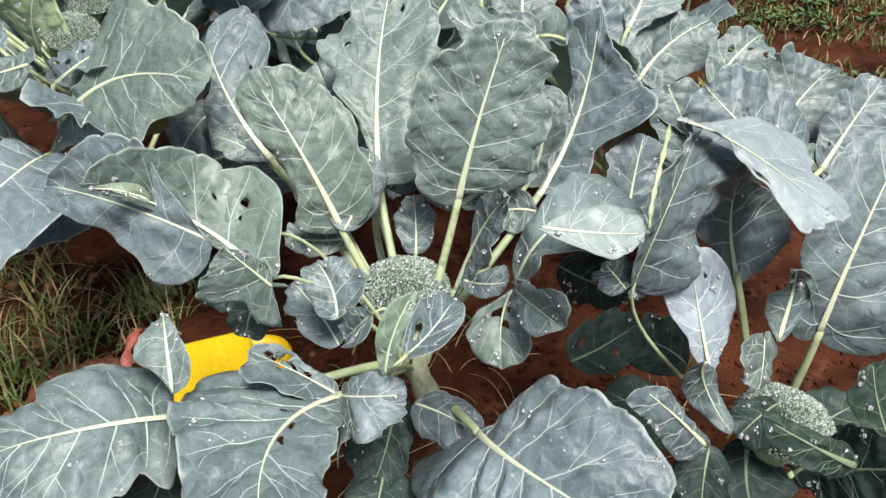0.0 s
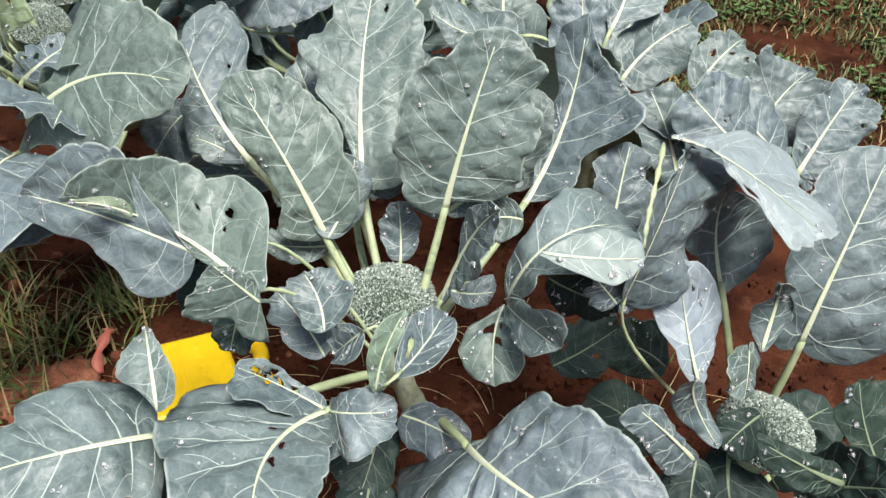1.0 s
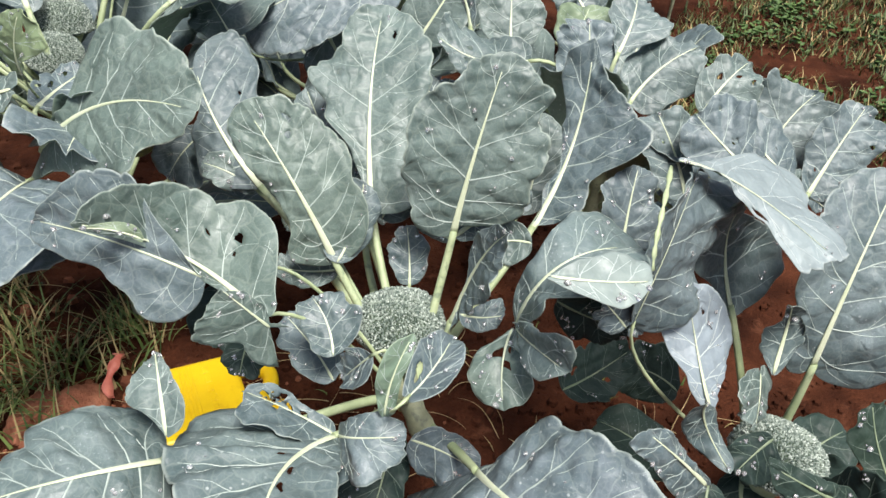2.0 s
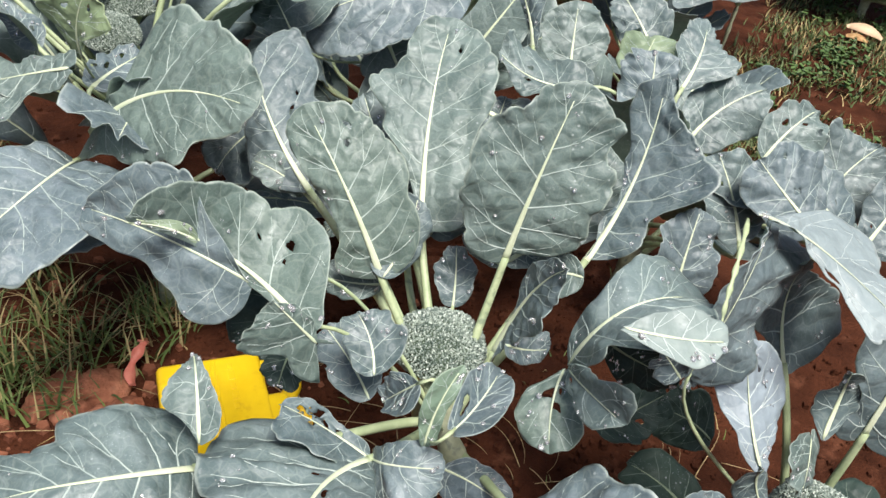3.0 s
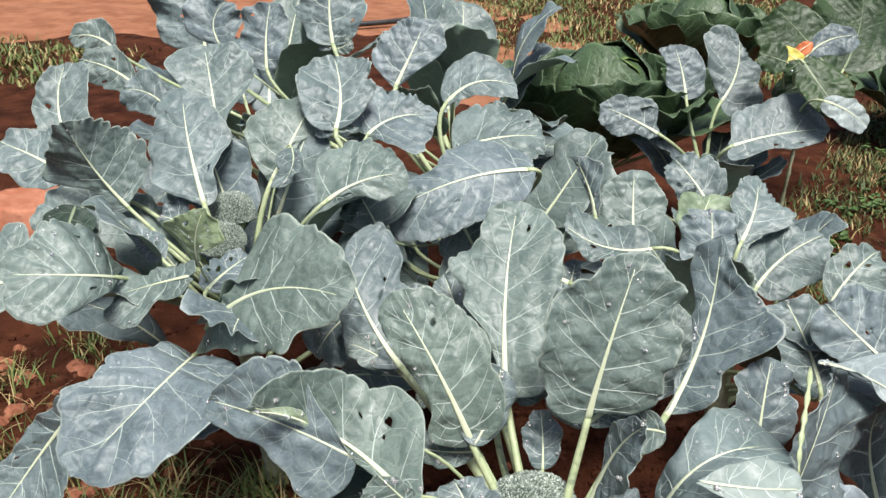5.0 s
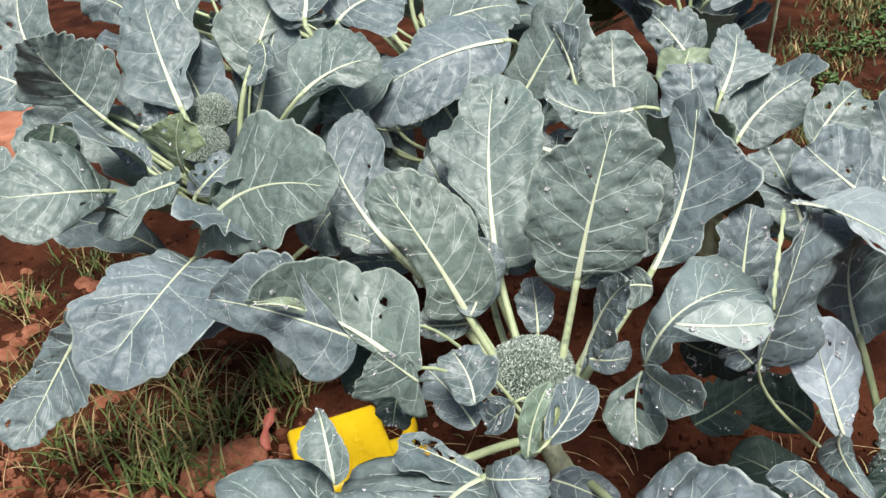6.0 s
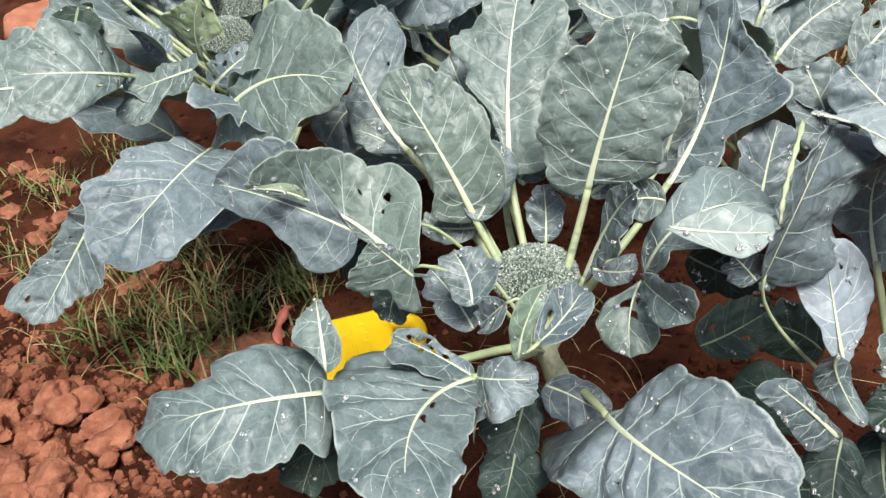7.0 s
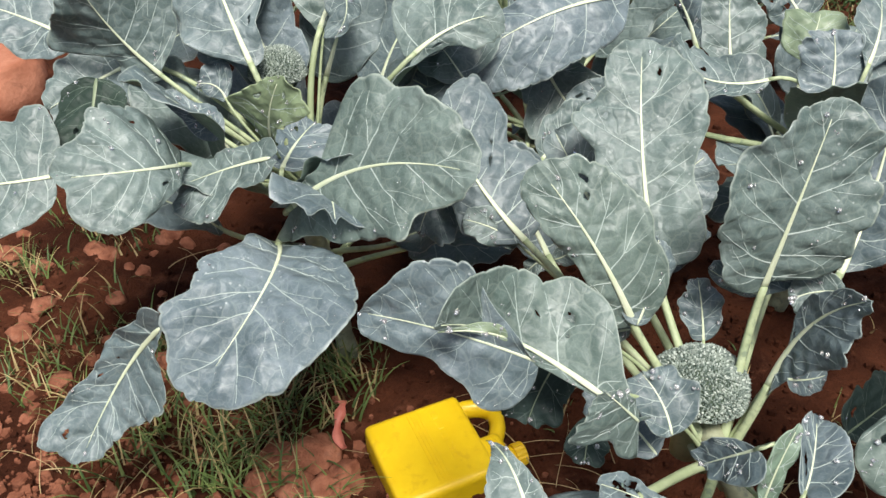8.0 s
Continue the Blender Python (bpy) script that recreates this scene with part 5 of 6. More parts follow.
leaf(far, at=(-1.164, 1.993, 0.8), turn=(41, -57, 54), length=0.169, arch=-0.0, bow=0.08, wide=(0.058, 0.054), fold=(0, 0), peak=0.53, root=AUTO(far, (-1.164, 1.993, 0.8)), veins=4, rib=0.0034, drops=0)
leaf(far, at=(-1.322, 2.158, 0.856), turn=(26, -63, 70), length=0.14, arch=-0.0, bow=0.16, wide=(0.042, 0.056), fold=(0, 0), peak=0.42, root=AUTO(far, (-1.322, 2.158, 0.856)), veins=4, rib=0.0034, drops=0)
leaf(far, at=(-0.973, 2.126, 0.901), turn=(66, 7, 6), length=0.118, arch=0.0, bow=-0.22, wide=(0.105, 0.073), fold=(0, 0), peak=0.35, root=AUTO(far, (-0.973, 2.126, 0.901)), veins=4, rib=0.002, drops=0)
leaf(far, at=(-1.135, 2.346, 0.834), turn=(66, -7, 13), length=0.225, arch=-0.0, bow=-0.0, wide=(0.158, 0.078), fold=(0, 0), peak=0.63, root=AUTO(far, (-1.135, 2.346, 0.834)), veins=4, drops=0)
leaf(far, at=(-0.752, 1.936, 0.882), turn=(66, 1, 9), length=0.169, arch=0.0, bow=-0.04, wide=(0.07, 0.052), fold=(0, 0), peak=0.58, root=AUTO(far, (-0.752, 1.936, 0.882)), veins=4, rib=0.0034, drops=0)
leaf(far, at=(-0.663, 2.184, 0.905), turn=(66, -3, 11), length=0.201, arch=-0.0, bow=-0.04, wide=(0.094, 0.102), fold=(0, 0), peak=0.54, root=AUTO(far, (-0.663, 2.184, 0.905)), veins=4, drops=0)
leaf(far, at=(-0.496, 1.71, 0.814), turn=(37, -4, 16), length=0.212, arch=-0.02, bow=0.06, wide=(0.097, 0.08), fold=(10, 12), peak=0.6, root=AUTO(far, (-0.496, 1.71, 0.814)), veins=4, drops=0)
leaf(far, at=(-0.191, 1.472, 0.542), turn=(26, 29, -34), length=0.141, arch=0.0, bow=-0.05, wide=(0.052, 0.057), fold=(10, 9), peak=0.46, root=AUTO(far, (-0.191, 1.472, 0.542)), veins=5, rib=0.0034)
leaf(far, at=(-0.34, 1.502, 0.682), turn=(29, -18, 34), length=0.111, arch=0.1, bow=-0.01, wide=(0.055, 0.105), fold=(-10, -7), peak=0.31, root=AUTO(far, (-0.34, 1.502, 0.682)), veins=4, rib=0.002)
leaf(far, at=(-0.199, 1.676, 0.638), turn=(-45, 28, -149), length=0.182, arch=-0.11, bow=0.03, wide=(0.078, 0.113), fold=(13, 10), peak=0.56, root=AUTO(far, (-0.199, 1.676, 0.638)), veins=5, rib=0.0034)

farright = plant(0.48, 2.95, 0.34, "small blue-grey broccoli plant beside a cabbage")
stem(farright, [(0.48, 2.97, -0.03), (0.48, 2.95, 0.2), (0.48, 2.95, 0.36)], 0.022, 0.02)
leaf(farright, at=(0.284, 2.830, 0.542), turn=(39, -54, 54), length=0.203, arch=-0.01, bow=0.03, wide=(0.086, 0.097), fold=(0, 0), peak=0.47, root=AUTO(farright, (0.284, 2.830, 0.542)), veins=4, drops=0, skin=LEAF_BLUE, label="blue-grey waxy leaf", rim=((8, 12, 20, 35, 39, 40, 42, 64, 86, 85, 85, 84, 84, 84, 73, 58, 44, 32, 22), (8, 11, 17, 26, 86, 91, 97, 96, 92, 89, 85, 81, 78, 73, 62, 52, 42, 33, 22)))
leaf(farright, at=(0.379, 3.050, 0.623), turn=(61, -13, 13), length=0.187, arch=0.01, bow=0.03, wide=(0.082, 0.091), fold=(0, 0), peak=0.53, root=AUTO(farright, (0.379, 3.050, 0.623)), veins=4, drops=0, skin=LEAF_BLUE, label="blue-grey waxy leaf", rim=((8, 12, 20, 34, 55, 70, 67, 64, 61, 58, 58, 63, 68, 75, 82, 63, 44, 29, 14), (11, 24, 53, 75, 78, 82, 87, 89, 89, 89, 89, 90, 91, 79, 63, 49, 36, 24, 14)))
leaf(farright, at=(0.504, 3.058, 0.614), turn=(58, 13, 2), length=0.249, arch=0.00, bow=0.10, wide=(0.172, 0.127), fold=(0, 0), peak=0.55, root=AUTO(farright, (0.504, 3.058, 0.614)), veins=4, drops=0, skin=LEAF_BLUE, label="blue-grey waxy leaf", rim=((2, 7, 15, 28, 48, 71, 107, 122, 137, 154, 172, 161, 150, 140, 120, 96, 72, 45, 2), (7, 87, 116, 127, 127, 109, 95, 95, 95, 95, 87, 73, 59, 46, 33, 25, 18, 10, 2)))
leaf(farright, at=(0.536, 2.841, 0.517), turn=(13, 38, -64), length=0.316, arch=-0.00, bow=-0.04, wide=(0.179, 0.091), fold=(5, 7), peak=0.5, root=AUTO(farright, (0.536, 2.841, 0.517)), veins=4, drops=0, skin=LEAF_BLUE, label="blue-grey waxy leaf", rim=((16, 23, 35, 112, 123, 133, 147, 156, 163, 170, 179, 177, 161, 145, 129, 106, 76, 51, 28), (24, 71, 66, 65, 60, 57, 54, 60, 70, 83, 91, 88, 86, 84, 79, 65, 51, 38, 28)))

bush = thing("shrub", 0.82, 3.2, 0.0, "young glossy shrub with one yellow and one orange leaf", "shrub")
CROWN[bush.name] = Vector((0.82, 3.2, 0.42))
stem(bush, [(0.82, 3.22, -0.03), (0.82, 3.2, 0.3), (0.82, 3.2, 0.44)], 0.009, 0.006, "thin brown woody stem")
leaf(bush, at=(0.689, 3.01, 0.779), turn=(28, -60, 66), length=0.099, arch=-0.0, bow=0.03, wide=(0.056, 0.057), fold=(0, 0), peak=0.38, root=AUTO(bush, (0.689, 3.01, 0.779)), veins=4, rib=0.002, drops=0, skin=GLOSSY, lobe=0.01, label="glossy green leaf")
leaf(bush, at=(0.743, 2.996, 0.782), turn=(-47, 28, -154), length=0.219, arch=0.01, bow=0.02, wide=(0.09, 0.07), fold=(0, 0), peak=0.48, root=AUTO(bush, (0.743, 2.996, 0.782)), veins=4, drops=0, skin=GLOSSY, lobe=0.01, label="glossy green leaf")
leaf(bush, at=(0.747, 3.02, 0.783), turn=(46, -50, 43), length=0.09, arch=-0.0, bow=-0.08, wide=(0.026, 0.029), fold=(0, 0), peak=0.49, root=AUTO(bush, (0.747, 3.02, 0.783)), veins=4, rib=0.002, drops=0, skin=YLEAF, lobe=0.01, wave=0.02, quilt=0.0, tip=0.7, label="bright yellow leaf")
leaf(bush, at=(0.719, 3.047, 0.801), turn=(52, 45, -22), length=0.072, arch=-0.0, bow=0.0, wide=(0.021, 0.026), fold=(0, 0), peak=0.51, root=AUTO(bush, (0.719, 3.047, 0.801)), veins=4, rib=0.002, drops=0, skin=RLEAF, lobe=0.01, wave=0.02, quilt=0.0, tip=0.7, label="orange withered leaf")
leaf(bush, at=(0.784, 3.14, 0.789), turn=(37, 56, -40), length=0.186, arch=0.0, bow=-0.12, wide=(0.048, 0.059), fold=(0, 0), peak=0.54, root=AUTO(bush, (0.784, 3.14, 0.789)), veins=4, rib=0.0034, drops=0, skin=LEAF_BLUE, label="blue-grey waxy leaf")
# the next two broad leaves stand in for a large cabbage behind the shrub
leaf(bush, at=(1.053, 3.66, 0.638), turn=(63, 11, 2), length=0.327, arch=0.0, bow=0.06, wide=(0.23, 0.184), fold=(0, 0), peak=0.54, root=AUTO(bush, (1.053, 3.66, 0.638)), veins=4, drops=0, skin=GLOSSY, quilt=0.01, lobe=0.03, lobes=False, label="glossy green leaf")
leaf(bush, at=(0.98, 3.542, 0.644), turn=(57, -37, 29), length=0.35, arch=-0.0, bow=0.03, wide=(0.157, 0.103), fold=(0, 0), peak=0.66, root=AUTO(bush, (0.98, 3.542, 0.644)), veins=4, drops=0, skin=GLOSSY, quilt=0.01, lobe=0.03, lobes=False, label="glossy green leaf")
leaf(bush, at=(0.798, 2.866, 0.688), turn=(-44, 52, -133), length=0.165, arch=0.0, bow=-0.07, wide=(0.043, 0.055), fold=(0, 0), peak=0.49, root=AUTO(bush, (0.798, 2.866, 0.688)), veins=4, rib=0.0034, drops=0, skin=LEAF_SKYLIT, label="waxy leaf, sky brightness in its colour")
leaf(bush, at=(0.812, 3.1, 0.703), turn=(-44, -52, 147), length=0.156, arch=-0.0, bow=0.04, wide=(0.057, 0.053), fold=(0, 0), peak=0.46, root=AUTO(bush, (0.812, 3.1, 0.703)), veins=4, rib=0.0034, drops=0, skin=GLOSSY, lobe=0.01, label="glossy green leaf")



def rosette(ob, n, reach, low, high, seed, size=0.28, skin=None):
    """Further leaves round a plant's stem."""
    rng = random.Random(seed)
    c = CROWN[ob.name]
    for i in range(n):
        a = i * 2.4 + rng.uniform(-0.3, 0.3)
        h = rng.uniform(low, high)
        up = 5 + 55 * (h - low) / (high - low) + rng.uniform(-12, 12)
        r = reach * rng.uniform(0.5, 1.0)
        at = (c.x + math.cos(a) * r, c.y + math.sin(a) * r, h)
        s = size * rng.uniform(0.75, 1.1)
        leaf(ob, at=at, turn=(up, rng.uniform(-15, 15), math.degrees(a) - 90), length=s, arch=rng.uniform(0.02, 0.14), bow=rng.uniform(-0.06, 0.06),
             wide=(s * 0.38, s * 0.38), fold=(rng.uniform(-5, 18), rng.uniform(-5, 18)), peak=0.58, root=AUTO(ob, at), fine=False, skin=skin)


# low leaves that help cover the soil, in the skin with shade painted in
rosette(right, 5, 0.12, 0.12, 0.24, 27, 0.16, LEAF_SHADED)
rosette(left, 19, 0.2, 0.3, 0.6, 21)
rosette(far, 18, 0.22, 0.22, 0.46, 22)
rosette(back, 15, 0.17, 0.28, 0.5, 23, 0.24)
rosette(farright, 11, 0.13, 0.16, 0.34, 24, 0.24, LEAF_BLUE)
behind = plant(-1.0, 2.45, 0.4, "broccoli plant at the far end of the bed")
stem(behind, [(-1.0, 2.47, -0.03), (-1.0, 2.45, 0.2), (-1.0, 2.45, 0.45)], 0.024, 0.02)
rosette(behind, 20, 0.22, 0.4, 0.75, 25, 0.32)
beyond = plant(-0.42, 2.75, 0.4, "broccoli plant at the end of its row")
stem(beyond, [(-0.42, 2.77, -0.03), (-0.42, 2.75, 0.2), (-0.42, 2.75, 0.45)], 0.024, 0.02)
rosette(beyond, 20, 0.22, 0.35, 0.7, 26, 0.32)



# ---- low things on the soil ----
rng = random.Random(11)


def clod_mesh(seed, r):
    """A broken lump: a ball cut by flat faces, then roughened."""
    g = random.Random(seed)
    cuts = []
    for _ in range(9):
        d = Vector((g.uniform(-1, 1), g.uniform(-1, 1), g.uniform(-1, 1))).normalized()
        cuts.append((d, g.uniform(0.55, 0.85)))
    bm = bmesh.new()
    bmesh.ops.create_icosphere(bm, subdivisions=4, radius=1)
    for vert in bm.verts:
        p = vert.co.copy()
        for d, h in cuts:
            over = p.dot(d) - h
            if over > 0:
                p -= d * over * 0.92
        q = vert.co
        p *= 1 + 0.12 * noise.noise(q * 2 + Vector((seed, 0, 0))) + 0.09 * noise.noise(q * 6 + Vector((0, seed, 0))) + 0.05 * noise.noise(q * 14)
        vert.co = Vector((p.x * 1.15, p.y, p.z * 0.85)) * r * 1.2
    return bm


def clod(x, y, r, seed):
    ob = part("soil_clod", clod_mesh(seed, r), CLOD)
    ob.location = (x, y, ground_height(x, y) + r * 0.36)
    ob.rotation_euler = (0, 0, seed * 1.7)
    return tagged(ob, "lump of dry red laterite soil on the ground", "soil clod", "soil clods")


for i in range(300):
    x, y = rng.uniform(-1.45, -0.6), rng.uniform(0.5, 1.18)
    if y < 0.62 - 0.5 * (x + 0.45) and ((x + 1.02) / 0.46) ** 2 + ((y - 0.82) / 0.4) ** 2 < 1.05 + 0.6 * noise.noise((x * 5, y * 5, 1.0)):
        clod(x, y, rng.choice((0.012, 0.014, 0.018, 0.02, 0.024, 0.03, 0.04)), i + 1)

for i in range(70):
    x, y = rng.uniform(-1.3, -0.75), rng.uniform(0.55, 0.95)
    r = rng.choice((0.016, 0.022, 0.03, 0.036))
    clod(x, y, r, 300 + i).location.z += 0.022 + 0.3 * r

for i, (x, y, r) in enumerate(((-0.615, 1.172, 0.05), (-0.632, 1.105, 0.032), (-0.535, 1.128, 0.036), (-0.675, 1.165, 0.04), (-0.57, 1.105, 0.028), (-0.7, 1.11, 0.03))):
    clod(x, y, r, 400 + i).location.z -= 0.3 * r

# half-sunk lumps in the trodden soil at the edge of the bed
loose = random.Random(77)
for i in range(60):
    x, y = loose.uniform(-1.75, -1.0), loose.uniform(1.15, 1.9)
    r = loose.choice((0.01, 0.013, 0.016, 0.02, 0.026))
    clod(x, y, r, 500 + i).location.z -= 0.4 * r

# small crumbs
def crumbs(count, heap, material, label):
    cv, cf = [], []
    for i in range(count):
        if heap:
            a, d = rng.uniform(0, 6.283), abs(rng.gauss(0, 0.4))
            x, y = -1.05 + math.cos(a) * d * 1.1, 0.82 + math.sin(a) * d * 0.85
        else:
            x, y = rng.gauss(-0.1, 0.8), rng.gauss(1.4, 0.7)
        r = (0.004 + 0.014 * rng.random() ** 3) * (1.1 if heap else 0.8)
        z = ground_height(x, y)
        n0 = len(cv)
        for a in range(5):
            w = a * 1.2566 + rng.uniform(-0.3, 0.3)
            cv.append((x + math.cos(w) * r * rng.uniform(0.8, 1.2), y + math.sin(w) * r * rng.uniform(0.8, 1.2), z - 0.003))
        for a in range(5):
            w = a * 1.2566 + rng.uniform(-0.3, 0.3)
            cv.append((x + math.cos(w) * r * 0.75, y + math.sin(w) * r * 0.75, z + r * rng.uniform(0.6, 1.1)))
        for a in range(5):
            b = (a + 1) % 5
            cf.append((n0 + a, n0 + b, n0 + 5 + b, n0 + 5 + a))
        cf.append(tuple(n0 + 5 + a for a in range(5)))
    ob = part("soil_crumbs", mesh_from("soil_crumbs", cv, cf), material, smooth=False)
    tagged(ob, label, "soil crumbs", kind="stuff")


CRUMB = plain("crumbled red soil", (0.13, 0.045, 0.025), (0.27, 0.11, 0.063), 17, 0.95, 150, 1.0, 0.008, Specular_IOR_Level=0.1)
crumbs(4200, True, CRUMB, "loose crumbs of dry red soil")
# scattered crumbs in the same dark colour as the ground
crumbs(5000, False, SOIL, "dark crumbs of red soil")


def grass(name, label, spots, material, seed, broad=1.0):
    """Blades in tufts. spots: (x, y, radius, blades, length)."""
    g = random.Random(seed)
    verts, faces = [], []
    for x, y, rad, count, size in spots:
        for _ in range(count):
            a, d = g.uniform(0, 6.283), rad * math.sqrt(g.random())
            bx, by = x + math.cos(a) * d, y + math.sin(a) * d
            w, ln = g.uniform(0, 6.283), size * g.uniform(0.5, 1.2)
            lean, bend, half = g.uniform(0.1, 0.7), g.uniform(0.4, 1.5), g.uniform(0.0014, 0.0032) * (1 + size * 2) * broad
            side = Vector((-math.sin(w), math.cos(w), 0))
            p, ang = Vector((bx, by, ground_height(bx, by) - 0.005)), lean
            n0 = len(verts)
            for s in range(5):
                k = half * (1 - s / 4) + 0.0002
                verts.append(p + side * k), verts.append(p - side * k)
                p = p + Vector((math.cos(w) * math.sin(ang), math.sin(w) * math.sin(ang), math.cos(ang))) * ln / 4
                ang += bend / 4
            for s in range(4):
                b = n0 + 2 * s
                faces.append((b, b + 1, b + 3, b + 2))
    ob = part(name, mesh_from(name, verts, faces), material)
    return tagged(ob, label, "grass", kind="stuff")


spots = [(-0.82 + rng.uniform(-0.26, 0.28), 1.3 + rng.uniform(-0.24, 0.22), 0.05, 13, 0.12) for _ in range(64)]
spots += [(-1.5 + rng.uniform(-0.3, 0.35), 1.55 + rng.uniform(-0.25, 0.4), 0.05, 9, 0.06) for _ in range(30)]
spots += [(rng.uniform(-0.9, 0.9), rng.uniform(1.2, 2.2), 0.05, 4, 0.05) for _ in range(20)]
spots += [(-1.5 + loose.uniform(-0.3, 0.4), 1.55 + loose.uniform(-0.3, 0.4), 0.06, 10, 0.085) for _ in range(34)]
grass("grass", "thin green and dry grass growing in the red soil", spots, GRASS, 4)
spots = []
for _ in range(1700):
    x, y = rng.uniform(0.75, 3.4), rng.uniform(2.6, 6.2)
    if x > 0.42 * (y - 1.4) and noise.noise((x * 1.1, y * 1.1, 3.0)) > -0.25:
        spots.append((x, y, 0.09, 11, 0.07))
grass("grass_verge", "rough grass on the path beside the bed", spots, VERGE, 5, 1.5)
spots = []
for _ in range(900):
    x, y = rng.uniform(-1.6, 2.2), rng.uniform(6.2, 12.0)
    spots.append((x, y, 0.2, 12, 0.09))
for _ in range(160):
    x, y = rng.uniform(-5.5, -3.6), rng.uniform(4.6, 6.0)
    spots.append((x, y, 0.15, 12, 0.09))
grass("far_grass", "short green grass beyond the vegetable bed", spots, GRASS, 6, 3.0)


def straw(points, r, label="dry straw lying on the soil"):
    a = [Vector(p) for p in points]
    line = bezier(a[0], a[1], a[2], a[3], 14)
    verts, faces = tube(line, [r * (1 - 0.6 * i / 13) for i in range(14)], 5)
    ob = part("straw", mesh_from("straw", verts, faces), STRAW)
    return tagged(ob, label, "straw", "dry straws")


for i in range(110):
    x, y = (rng.uniform(-1.3, 0.7), rng.uniform(0.75, 1.5)) if i < 50 else (rng.uniform(-0.3, 0.7), rng.uniform(0.8, 1.4))
    w, ln = rng.uniform(0, 6.283), rng.uniform(0.06, 0.2)
    dx, dy = math.cos(w) * ln, math.sin(w) * ln
    z = ground_height(x, y)
    straw([(x, y, z + 0.004), (x + dx * 0.3, y + dy * 0.3, z + rng.uniform(0.01, 0.05)), (x + dx * 0.7 + 0.02, y + dy * 0.7, z + rng.uniform(0.01, 0.04)),
           (x + dx, y + dy, ground_height(x + dx, y + dy) + 0.004)], rng.uniform(0.0006, 0.0014))

for i in range(40):
    x, y = loose.uniform(-1.7, -0.95), loose.uniform(0.95, 1.8)
    w, ln = loose.uniform(0, 6.283), loose.uniform(0.06, 0.18)
    dx, dy = math.cos(w) * ln, math.sin(w) * ln
    z = ground_height(x, y)
    straw([(x, y, z + 0.004), (x + dx * 0.3, y + dy * 0.3, z + 0.03), (x + dx * 0.7 + 0.02, y + dy * 0.7, z + 0.02),
           (x + dx, y + dy, ground_height(x + dx, y + dy) + 0.004)], loose.uniform(0.0008, 0.0016))


# ---- jerrycan ----
def slab(bm, x0, x1, y0, y1, z0, z1, bevel):
    made = bmesh.ops.create_cube(bm, size=1, matrix=Matrix.LocRotScale(((x0 + x1) / 2, (y0 + y1) / 2, (z0 + z1) / 2), None, (x1 - x0, y1 - y0, z1 - z0)))
    edges = list({e for v in made["verts"] for e in v.link_edges})
    bmesh.ops.bevel(bm, geom=edges, offset=bevel, segments=4, profile=0.6, affect="EDGES")


can = thing("jerrycan", -0.515, 1.22, 0.0, "bright yellow plastic jerrycan lying on the red soil", "jerrycan")
can.rotation_euler = (0, 0, radians(30))
bm = bmesh.new()
slab(bm, 0.0, 0.205, -0.205, 0.0, -0.03, 0.055, 0.016)
slab(bm, 0.17, 0.245, -0.2, -0.115, -0.026, 0.05, 0.018)
body = part("body", bm, YELLOW, can, "scuffed yellow plastic body")
for i in range(4):
    bm = bmesh.new()
    slab(bm, 0.088 + i * 0.0075, 0.0915 + i * 0.0075, -0.19, -0.012, 0.0535, 0.0566, 0.0012)
    part("moulded_rib", bm, YELLOW, body)
for i, (y, w) in enumerate(((-0.035, 0.018), (-0.062, 0.02), (-0.09, 0.016), (-0.116, 0.02), (-0.142, 0.016))):
    bm = bmesh.new()
    slab(bm, 0.135, 0.146 + 0.002 * (i % 2), y - w / 2, y + w / 2, 0.0535, 0.0562, 0.001)
    part("embossed_mark", bm, YELLOW, body, "raised unreadable moulded mark")
loop = bezier(Vector((0.19, -0.018, 0.014)), Vector((0.285, -0.012, 0.014)), Vector((0.287, -0.08, 0.014)), Vector((0.225, -0.128, 0.014)), 18)
part("handle", mesh_from("handle", *tube(loop, [0.017] * 18, 12, 1.25)), YELLOW, can, "yellow moulded carrying handle")
part("neck", mesh_from("neck", *tube([(0.235, -0.163, 0.012), (0.262, -0.163, 0.012)], [0.022, 0.021], 18)), YELLOW, can)
ring = []
for i in range(36):
    ring.append(0.0245 if i % 2 else 0.0232)
cv, cf = [], []
for x, k in ((0.258, 1.0), (0.279, 0.98), (0.281, 0.88)):
    for i in range(36):
        a = i * math.pi / 18
        cv.append((x, -0.163 + math.cos(a) * ring[i] * k, 0.012 + math.sin(a) * ring[i] * k))
for s in range(2):
    for i in range(36):
        j = (i + 1) % 36
        cf.append((s * 36 + i, s * 36 + j, (s + 1) * 36 + j, (s + 1) * 36 + i))
cf.append(tuple(range(36))[::-1]), cf.append(tuple(72 + i for i in range(36)))
part("cap", mesh_from("cap", cv, cf), CAP, can, "ribbed yellow screw cap", smooth=False)


